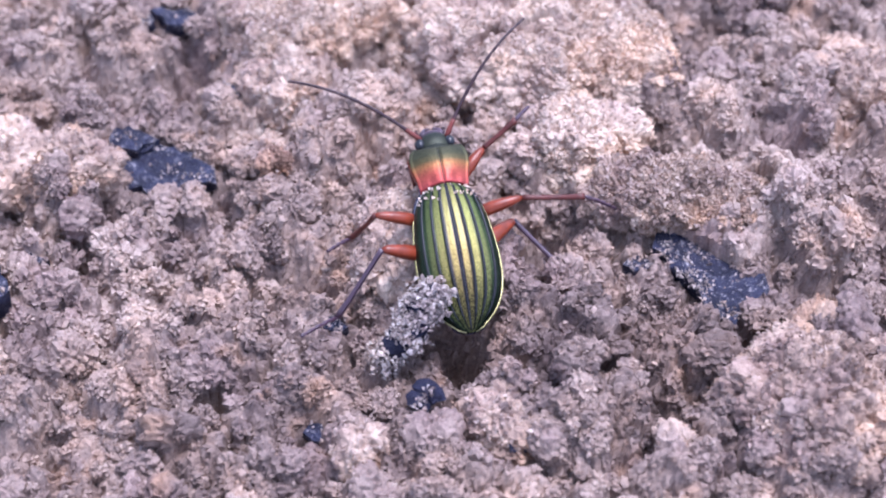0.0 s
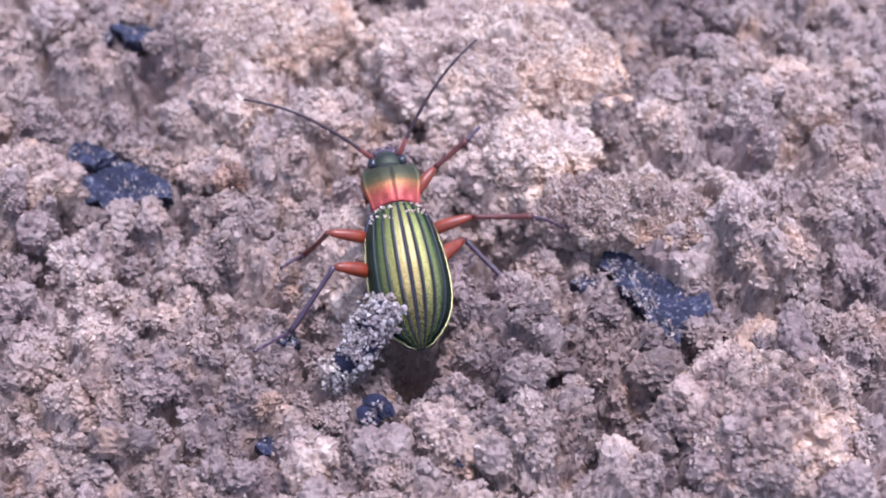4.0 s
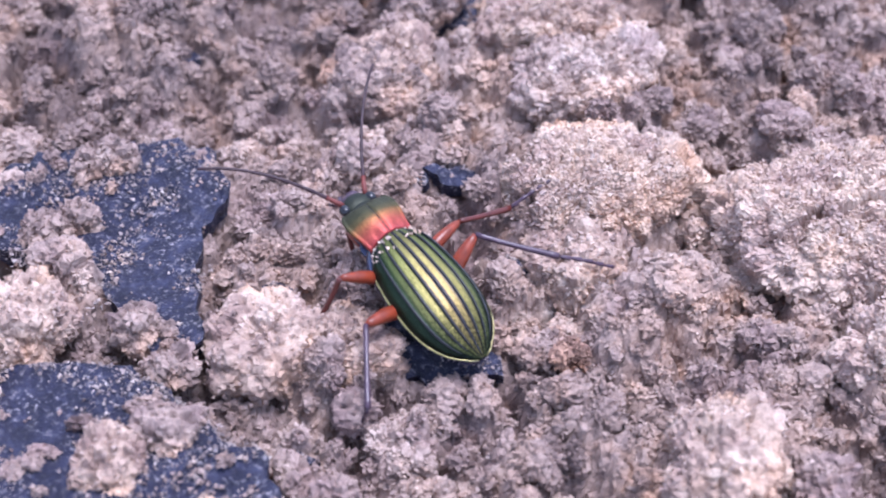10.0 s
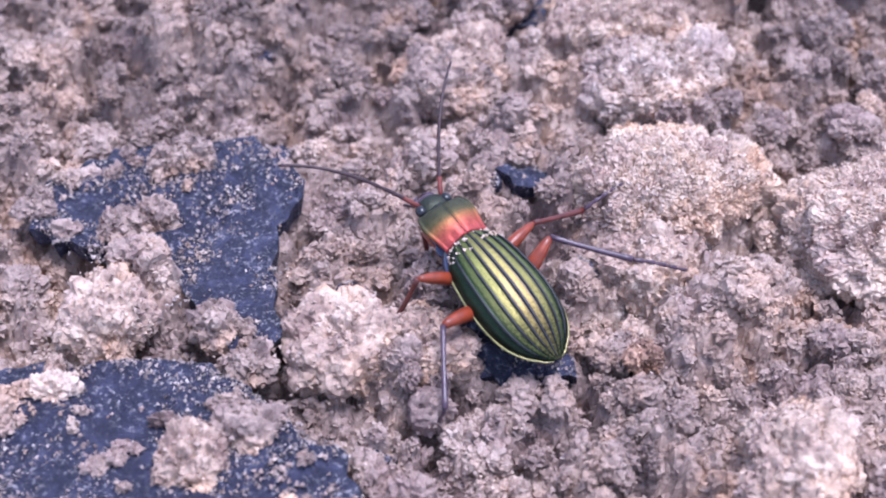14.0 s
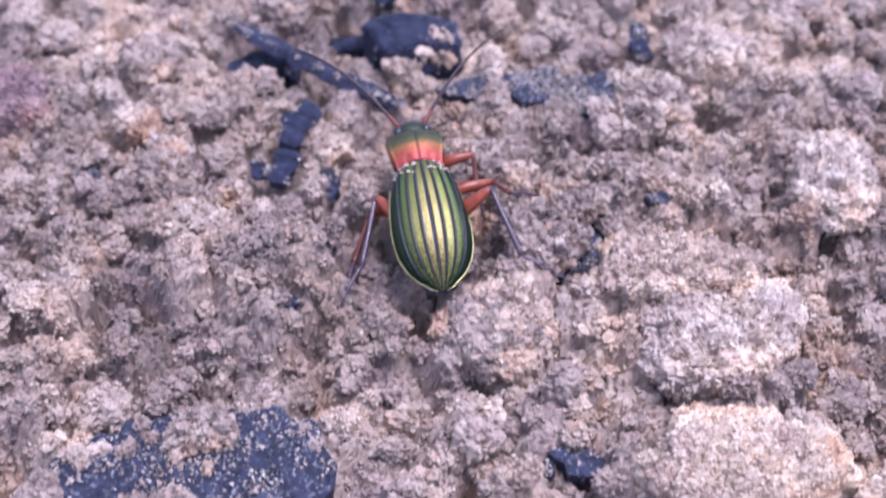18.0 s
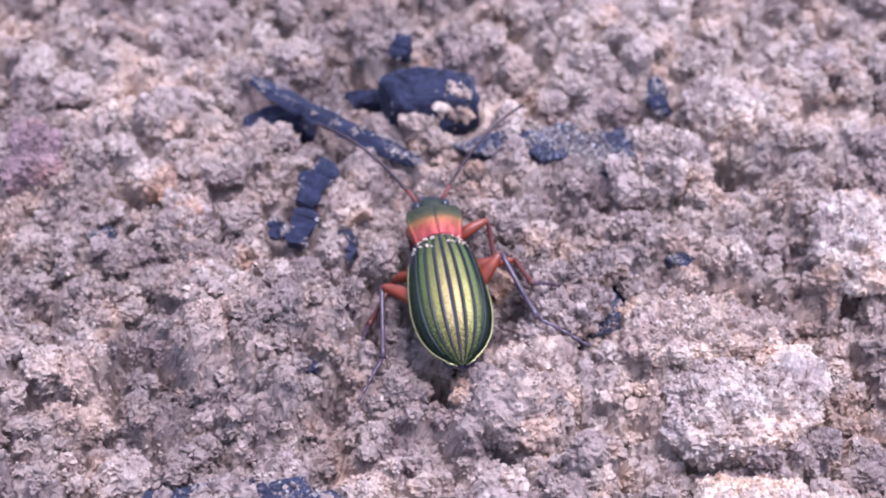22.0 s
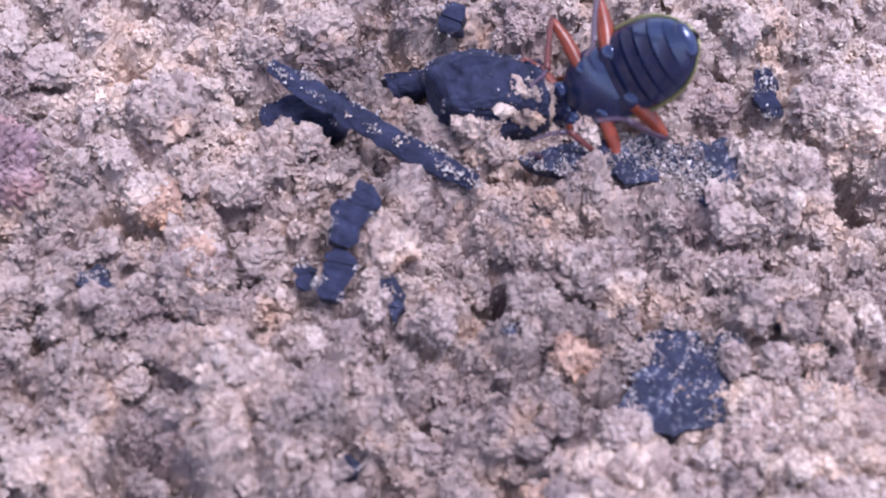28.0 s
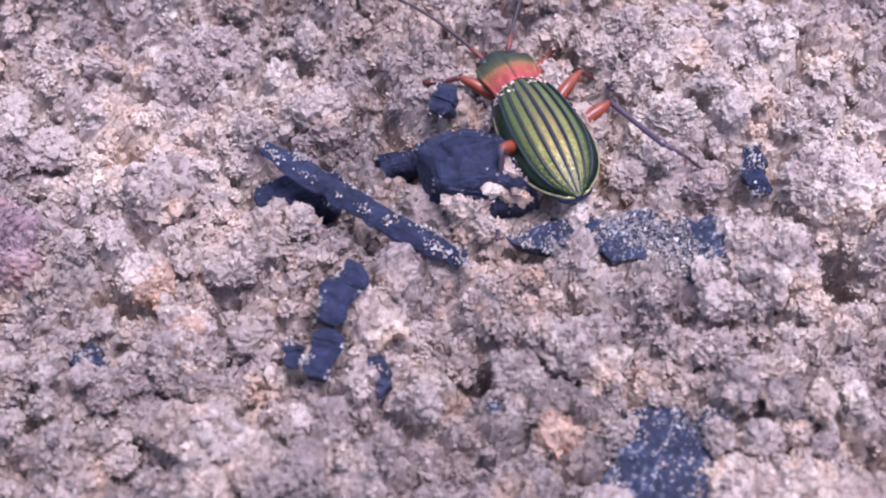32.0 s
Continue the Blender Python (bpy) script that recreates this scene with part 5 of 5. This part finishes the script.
def pronotum_mesh():
    """A heart-shaped shield, widest before its middle, with two dimples at the rear and a turned-down rim."""
    n, m = 40, 48
    half = ([0, 0.08, 0.3, 0.55, 0.72, 0.88, 0.96, 1.0], [2.28, 2.30, 2.45, 2.72, 2.80, 2.62, 2.34, 2.05])
    verts, faces, al = [], [], []
    for a in range(n + 1):
        s = a / n
        for b in range(m + 1):
            w = 2 * b / m - 1
            x = w * float(np.interp(s, *half))
            y = 7.0 + 4.1 * s - 0.28 * w * w * (1 - s) + 0.30 * w * w * max(0, s - 0.6) / 0.4
            edge = min(1, s / 0.05, (1 - s) / 0.07)
            verts.append((x, y, shield_height(w, s) - 0.35 * (1 - edge) ** 2))
            al.append(s)
    k = len(verts)
    verts += [(x * 0.97, 9.05 + (y - 9.05) * 0.97, min(z - 0.25, 0.55)) for x, y, z in verts]
    al += al
    for a in range(n):
        for b in range(m):
            i = a * (m + 1) + b
            faces += [(i, i + 1, i + m + 2, i + m + 1), (i + k, i + m + 1 + k, i + m + 2 + k, i + 1 + k)]
    ring = list(range(m)) + [a * (m + 1) + m for a in range(n)] + [n * (m + 1) + b for b in range(m, 0, -1)] + [a * (m + 1) for a in range(n, 0, -1)]
    faces += [(p, p + k, q + k, q) for p, q in zip(ring, ring[1:] + ring[:1])]
    me = mesh_of("pronotum", np.array(verts) * MM, faces, PRONOTUM)
    attribute(me, "along", al)
    return me


def beetle_thing():
    b = new("ground_beetle")
    tagged(b, "golden-green striped ground beetle with a coppery red collar and red thighs", "beetle")
    for side in (-1, 1):
        e = part("elytron", elytron_mesh(side), b, "golden-green wing case with dark stripes")
        for c in (0.149, 0.327, 0.543):
            pts = [shell_point(0.04 + 0.88 * i / 30, c, 0.17) for i in range(31)]
            part("ridge", tube("ridge", [(side * p.x, p.y, p.z) for p in pts], [0.13 * min(1, 0.3 + i / 6, 0.3 + (30 - i) / 6) for i in range(31)], SEAM, 6), e, "dark raised rib")
        pts = [shell_point(0.01 + 0.985 * i / 40, 0.995, 0.06) for i in range(41)]
        part("rim", tube("rim", [(side * p.x, p.y, p.z) for p in pts], [0.10] * 41, RIM, 6), e, "pale gold rim")
    r = np.random.default_rng(77)
    dust = np.array([(lambda p: (sd * p.x, p.y, p.z))(shell_point(0.012 + 0.11 * r.random() ** 1.6, r.uniform(0.1, 0.8), 0.14)) for sd in r.choice((-1, 1), 48)])
    part("dust", grains("dust", dust, 0.05 + 0.14 * r.random(48) ** 2, r.uniform(0.85, 1.15, 48)), b, "pale sand grains stuck to the shoulders")
    seam = [shell_point(0.02 + 0.96 * i / 30, 0.0, 0.0) for i in range(31)]
    part("seam", tube("seam", [(0, p.y, p.z - 0.03) for p in seam], [0.10] * 31, SEAM, 6), b, "dark bluish seam")
    for k in range(6):
        part("sternite", sternite_mesh(2.6 - 1.48 * k, 0.88 - 1.48 * k), b, "glossy blue-black belly plate")
    part("pygidium", oval("pygidium", (0, -6.0, -0.45), (1.7, 0.95, 0.85), BELLY, 3), b)
    part("metasternum", oval("metasternum", (0, 4.0, -0.35), (3.5, 4.3, 1.5), BELLY, 4), b, "glossy black breast plate")
    part("prosternum", oval("prosternum", (0, 9.0, -0.2), (2.3, 2.6, 1.1), BELLY, 4), b)

    p = part("pronotum", pronotum_mesh(), b, "coppery red collar shield, green at the front, with raised margins")
    part("midline", tube("midline", [(0, 7.3 + 3.3 * i / 14, shield_height(0, (0.3 + 3.3 * i / 14) / 4.1) + 0.01) for i in range(15)], [0.04] * 15, SEAM, 6), p)
    part("neck", oval("neck", (0, 10.9, 0.0), (1.45, 1.0, 0.95), HEAD_GREEN, 3), b)
    h = part("head", oval("head", (0, 11.7, -0.25), (1.55, 1.45, 0.95), HEAD_GREEN, 4), b, "dark bronze-green head")
    part("labrum", oval("labrum", (0, 13.0, -0.55), (0.95, 0.55, 0.45), LEG_DARK, 3), h)
    for side in (-1, 1):
        part("eye", oval("eye", (side * 1.40, 11.9, 0.05), (0.52, 0.62, 0.52), EYE, 3), h, "bulging black eye")
        part("mandible", tube("mandible", [(side * 0.8, 12.9, -0.70), (side * 0.85, 13.4, -0.85), (side * 0.6, 13.8, -1.0), (side * 0.15, 13.95, -1.05)], [0.36, 0.32, 0.2, 0.06], LEG_DARK, 8), h)
        part("palp", tube("palp", [(side * 0.8, 12.8, -1.0), (side * 1.2, 13.5, -1.3), (side * 1.35, 14.0, -1.7), (side * 1.3, 14.4, -2.2)], [0.12, 0.11, 0.12, 0.16], FEELER, 7), h)
    FEEL[-1], FEEL[1] = antenna(b, -1), antenna(b, 1)
    for side, s in ((-1, "left"), (1, "right")):
        leg(b, s + "_front", side, (side * 1.4, 8.0, -1.2), 4.3, 4.0, 3.0, 0.62)
        leg(b, s + "_middle", side, (side * 2.0, 4.6, -1.2), 5.2, 5.8, 5.0, 0.63)
        leg(b, s + "_hind", side, (side * 2.1, 1.2, -1.3), 5.4, 7.7, 6.0, 0.74)
    return b


FEEL = {}
BEETLE = beetle_thing()


# ---- how the beetle and the thrown crumb move ----
def aimed(a, d, up=Vector((0, 0, 1))):
    """A pose at a whose +x runs along d."""
    x = d.normalized()
    y = up.cross(x)
    y = (y if y.length > 1e-4 else Vector((0, 1, 0))).normalized()
    return Matrix.Translation(a * MM) @ Matrix((x, y, x.cross(y))).transposed().to_4x4()


def leg_poses(name, hint, ankle, toe):
    """Femur, tibia and tarsus for an ankle and a toe in the beetle's space: the knee bends towards the hint."""
    fem, tib, foot, coxa, f, t, side = LEGS[name]
    a, d = Vector(ankle), Vector(ankle) - coxa
    l = min(max(d.length, abs(f - t) + 0.2), f + t - 0.15)
    d.normalize()
    c = (f * f + l * l - t * t) / (2 * f * l)
    bend = Vector(hint) - coxa
    up = (bend - d * d.dot(bend)).normalized()
    knee = coxa + f * (d * c + up * math.sqrt(max(0, 1 - c * c)))
    a = coxa + d * l
    m = aimed(coxa, knee - coxa)
    return m, m.inverted() @ aimed(knee, a - knee), m.inverted() @ aimed(a, Vector(toe) - a)


# knees, ankles and toes at rest, by leg: on the first spot, beside the slate, below the twig and after the fall
REST = {
    "left_front": [((-2.3, 11.6, -3.2), (-1.8, 9.0, -6.0), (-2.0, 7.0, -7.0)), ((-1.0, 11.2, -3.9), (-1.4, 9.0, -6.5), (-2.0, 7.5, -8.0)), ((-2.3, 11.6, -3.2), (-1.8, 9.0, -6.0), (-2.0, 7.0, -7.0)), ((-4.3, 10.7, 0.6), (-7.1, 13.0, -1.0), (-8.5, 15.2, -2.6))],
    "right_front": [((4.7, 10.4, 0.2), (7.8, 12.5, 1.6), (9.6, 14.4, 0.2)), ((2.0, 11.2, -3.8), (2.5, 13.5, -5.5), (3.0, 15.5, -6.0)), ((5.8, 10.5, 0.8), (5.5, 6.2, -2.4), (5.9, 3.6, -4.0)), ((4.4, 11.1, -1.0), (6.8, 14.0, -2.2), (8.3, 16.2, -3.6))],
    "left_middle": [((-6.7, 5.3, 0.8), (-9.0, 5.5, -4.5), (-11.6, 3.2, -0.9)), ((-6.3, 5.7, 1.4), (-8.8, 5.2, -3.8), (-9.4, 0.3, -4.4)), ((-4.6, 6.9, -5.0), (-7.7, 2.0, -4.9), (-8.7, -1.7, -1.6)), ((-2.7, 9.3, -3.4), (-8.0, 8.4, -5.6), (-11.1, 5.2, -3.4))],
    "right_middle": [((7.0, 5.3, -0.2), (12.7, 4.2, 0.5), (16.3, 3.8, -2.9)), ((7.0, 5.7, -0.6), (12.6, 5.0, -2.0), (17.0, 4.5, 0.4)), ((7.1, 4.4, -0.4), (7.8, -0.5, 2.5), (11.2, 1.1, -0.8)), ((6.3, 7.2, 0.1), (9.3, 9.6, -4.3), (8.8, 5.3, -1.7))],
    "left_hind": [((-6.7, 1.7, 1.5), (-11.5, -2.6, -2.8), (-15.4, -5.2, 1.0)), ((-7.0, 0.9, 1.0), (-11.2, -5.5, -0.0), (-11.7, -5.3, -6.0)), ((-5.9, 4.8, -2.5), (-6.9, -2.8, -3.4), (-10.2, -7.8, -3.2)), ((-4.8, -1.2, 2.8), (-6.2, -3.1, -4.6), (-8.0, -7.7, -1.1))],
    "right_hind": [((6.3, 4.2, -2.9), (10.8, -1.9, -4.0), (10.2, -6.8, -0.5)), ((6.4, 2.8, 1.6), (11.1, -3.2, 2.0), (15.9, -6.5, 0.4)), ((5.6, 4.2, 1.5), (7.9, -3.1, 0.4), (12.7, -6.5, -0.7)), ((7.2, 2.4, 0.1), (9.0, -5.1, 0.8), (13.0, -6.2, -3.5))],
}
TRIPOD = ("left_front", "right_middle", "left_hind")
# seconds at which a spell of running begins and ends, with the stances before and after it
RUNS = [(6.65, 8.9, 0, 1), (15.95, 18.45, 1, 2), (26.6, 26.85, 2, 2), (29.3, 30.4, 3, 3)]
FALL = (26.9, 29.15)


def stance(name, t):
    """Where knee, ankle and toe stand at t in the beetle's space."""
    rest = REST[name]
    k = 0 if t < 7.8 else 1 if t < 17.2 else 2 if t < 28 else 3
    knee, (ax, ay, az), (bx, by, bz) = rest[k]
    s = 1 if ax > 0 else -1
    if FALL[0] <= t <= FALL[1]:
        w = math.sin(11 * t + 2.1 * len(name) + s)
        y = {"front": 10.5, "middle": 5.0, "hind": -0.5}[name.split("_")[1]] + 1.2 * w
        x = s * (3.0 + 0.8 * math.sin(7 * t + 1.3 * len(name)))
        return (s * 5.5, y + 0.3, -3.8), (x, y, -5.0 + 0.6 * w), (x - s * 0.6, y - 0.6 + w, -8.0)
    for a, b, _, _ in RUNS:
        if a < t < b:
            ph = 2 * math.pi * 3.4 * t + (0 if name in TRIPOD else math.pi)
            ease = min(1, (t - a) * 5, (b - t) * 5)
            dy, dz = 2.4 * ease * math.sin(ph), 1.2 * ease * max(0, math.cos(ph))
            return knee, (ax, ay + dy, az + dz), (bx, by + dy, bz + dz)
    return knee, (ax, ay, az), (bx, by, bz)


def motions():
    walk(BEETLE, [
        (0.00, pose(0.03308, -0.02623, 0.00446, 20.44, -0.00, 3.81)),
        (6.60, pose(0.03308, -0.02623, 0.00446, 20.44, -0.00, 3.81)),
        (6.80, pose(0.03182, -0.02203, 0.00438, 11.36, -0.00, 10.75)),
        (6.90, pose(0.02957, -0.02111, 0.00532, 14.95, 0.00, 20.07)),
        (7.00, pose(0.02798, -0.01896, 0.00505, 12.72, -0.00, 26.40)),
        (7.10, pose(0.02662, -0.01684, 0.00615, 23.81, -0.00, 30.89)),
        (7.20, pose(0.02473, -0.01610, 0.00677, 29.36, 0.00, 37.94)),
        (7.30, pose(0.02191, -0.01638, 0.00675, 29.21, -0.00, 39.74)),
        (7.40, pose(0.01882, -0.01351, 0.00577, 18.75, -0.00, 41.09)),
        (7.50, pose(0.01608, -0.01243, 0.00421, 5.85, 7.82, 48.23)),
        (7.60, pose(0.01388, -0.01284, 0.00392, 3.42, 9.85, 59.16)),
        (7.70, pose(0.01139, -0.01049, 0.00465, 9.44, 4.81, 60.77)),
        (7.80, pose(0.00994, -0.00907, 0.00485, 11.07, -0.00, 55.74)),
        (7.90, pose(0.00800, -0.00665, 0.00427, 4.69, 0.00, 45.17)),
        (8.00, pose(0.00729, -0.00503, 0.00295, -6.12, 0.00, 36.23)),
        (8.10, pose(0.00706, -0.00556, 0.00387, 3.00, 0.00, 38.72)),
        (8.50, pose(0.00549, -0.00590, 0.00676, 27.48, -0.00, 49.66)),
        (9.00, pose(0.00543, -0.00319, 0.00410, 13.17, -0.00, 34.30)),
        (15.90, pose(0.00543, -0.00319, 0.00410, 13.17, -0.00, 34.30)),
        (16.00, pose(0.00514, 0.00001, 0.00298, 3.93, 0.00, 27.54)),
        (16.10, pose(0.00363, 0.00387, 0.00225, -2.06, 0.00, 28.70)),
        (16.20, pose(0.00362, 0.00353, 0.00287, 3.03, -0.00, 30.00)),
        (16.40, pose(0.00219, 0.00758, 0.00332, 2.64, 0.00, 27.70)),
        (16.60, pose(0.00081, 0.00980, 0.00535, 15.21, -0.00, 30.38)),
        (16.80, pose(-0.00003, 0.01671, 0.00479, 10.59, -0.00, 21.81)),
        (17.00, pose(-0.00066, 0.02350, 0.00347, -0.22, -0.00, 13.69)),
        (17.20, pose(-0.00297, 0.03076, 0.00277, -6.03, 0.00, 2.47)),
        (17.40, pose(-0.00307, 0.03097, 0.00420, 5.75, -0.00, -0.00)),
        (17.60, pose(-0.00257, 0.03311, 0.00400, 4.09, -0.00, 0.83)),
        (17.80, pose(-0.00382, 0.03587, 0.00406, 4.58, -0.00, 7.28)),
        (18.00, pose(-0.00474, 0.04034, 0.00462, 9.14, 0.00, 7.93)),
        (18.20, pose(-0.00498, 0.03837, 0.00522, 14.16, 0.00, 8.02)),
        (18.50, pose(-0.00488, 0.03922, 0.00429, 6.42, -0.00, 8.18)),
        (26.50, pose(-0.00541, 0.03968, 0.00407, 4.69, -0.00, 6.59)),
        (26.60, pose(-0.00672, 0.04243, 0.00326, -2.01, 0.00, 7.40)),
        (26.70, pose(-0.00704, 0.04544, 0.00281, -4.06, 0.00, 8.20)),
        (26.80, pose(-0.00725, 0.04650, 0.00616, -12.81, -0.00, 9.28)),
        (26.90, pose(-0.00730, 0.04727, 0.00924, -40.29, -0.00, 11.07)),
        (27.00, pose(-0.00826, 0.05240, 0.00907, -78.81, 0.00, 51.46)),
        (27.10, pose(-0.00498, 0.05646, 0.00549, -65.87, -0.00, 89.29)),
        (27.20, pose(-0.00228, 0.05695, 0.00338, -48.56, 31.93, 54.51)),
        (27.30, pose(0.00025, 0.05714, 0.00145, -66.17, 70.76, -14.53)),
        (27.40, pose(-0.00075, 0.05735, 0.00278, -129.62, 80.90, -98.54)),
        (27.50, pose(-0.00297, 0.05948, 0.00275, -145.27, 76.80, -126.17)),
        (27.60, pose(-0.00210, 0.05892, 0.00953, 100.88, 19.62, -130.02)),
        (27.70, pose(0.00167, 0.06645, 0.00758, 140.42, 12.66, -73.26)),
        (27.80, pose(0.00553, 0.06921, 0.00306, -178.07, 0.00, -86.19)),
        (27.90, pose(0.00619, 0.06858, 0.00345, 174.67, 0.00, -72.41)),
        (28.00, pose(0.00620, 0.06880, 0.00750, -118.9, 26.3, -61.6)),
        (28.10, pose(0.00486, 0.07111, 0.00584, 158.59, 0.00, -41.90)),
        (28.20, pose(0.00410, 0.07311, 0.00638, 153.15, -9.39, -12.84)),
        (28.30, pose(0.00314, 0.07313, 0.00605, 156.30, -9.56, -6.52)),
        (28.40, pose(0.00792, 0.07050, 0.00703, 147.38, 0.00, -41.56)),
        (28.50, pose(0.01011, 0.06904, 0.00560, 154.58, 19.00, -82.64)),
        (28.60, pose(0.00908, 0.06950, 0.00605, 150.13, 18.48, -81.43)),
        (28.70, pose(0.00684, 0.06853, 0.00737, 133.09, 23.74, -104.47)),
        (28.80, pose(0.00660, 0.06930, 0.00680, 173.2, 30.8, -116.4)),
        (28.90, pose(0.00640, 0.06960, 0.00660, -116.5, 69.3, -47.5)),
        (29.00, pose(0.00700, 0.06880, 0.00780, -56.9, 19.2, 19.6)),
        (29.10, pose(0.00640, 0.06930, 0.00590, -38.6, 27.0, 54.6)),
        (29.20, pose(0.00520, 0.06900, 0.00500, -24.1, 17.2, 68.4)),
        (29.30, pose(0.00351, 0.06746, 0.00375, -25.31, 4.73, 38.71)),
        (29.40, pose(0.00372, 0.06820, 0.00233, -18.15, -0.00, 34.84)),
        (29.60, pose(0.00289, 0.07056, 0.00232, -13.12, 0.00, 25.50)),
        (29.80, pose(0.00072, 0.07351, 0.00283, -8.82, -0.00, 21.77)),
        (30.00, pose(-0.00069, 0.07372, 0.00302, -7.22, 0.00, 28.37)),
        (30.50, pose(-0.00048, 0.07267, 0.00256, -11.07, 0.00, 27.86)),
        (31.00, pose(0.00007, 0.07252, 0.00286, -8.56, -0.00, 20.60)),
        (32.00, pose(0.00007, 0.07252, 0.00286, -8.56, -0.00, 20.60)),
    ])
    for k, (crumb, x, y, x1, y1) in enumerate(LOOSE):
        z1 = height(x1, y1) + 0.6
        rows = [(0.0, pose(x * MM, y * MM, 0.0022)), (26.7 + 0.02 * k, pose(x * MM, y * MM, 0.0022))]
        for q in (0.2, 0.4, 0.6, 0.8, 1.0):
            up = 4 * (4.0 + 0.5 * k) * q * (1 - q) + 2.2 * (1 - q) + z1 * q
            rows.append((26.74 + 0.02 * k + 0.5 * q, pose((x + (x1 - x) * q) * MM, (y + (y1 - y) * q) * MM, up * MM, 70 * q, 40 * q, 60 * q)))
        walk(crumb, rows + [(32.0, rows[-1][1])])
    times = {0.0, 6.6, 9.0, 15.9, 18.5, 26.55, 31.0, 32.0}
    for a, b, _, _ in RUNS + [(*FALL, 0, 0)]:
        times |= {round(a + 0.1 * k, 2) for k in range(int((b - a) * 10) + 2)}
    for name, (fem, tib, foot, *_) in LEGS.items():
        got = [(t, leg_poses(name, *stance(name, t))) for t in sorted(times)]
        walk(fem, [(t, m[0]) for t, m in got])
        walk(tib, [(t, m[1]) for t, m in got])
        walk(foot, [(t, m[2]) for t, m in got])
    for side in (-1, 1):
        base = FEEL[side].matrix_basis.copy()
        spread = {-1: (-17, -17, -8, -4, -4, 0, 0, 6, 6), 1: (0, 0, 4, 5, 5, -5, -5, 0, 0)}[side]
        walk(FEEL[side], [(t, base @ pose(0, 0, 0, 6 * math.sin(2 * t), 0, side * a)) for t, a in zip((0, 6.6, 8, 9, 15.9, 18.5, 26.5, 30, 32), spread)])


motions()
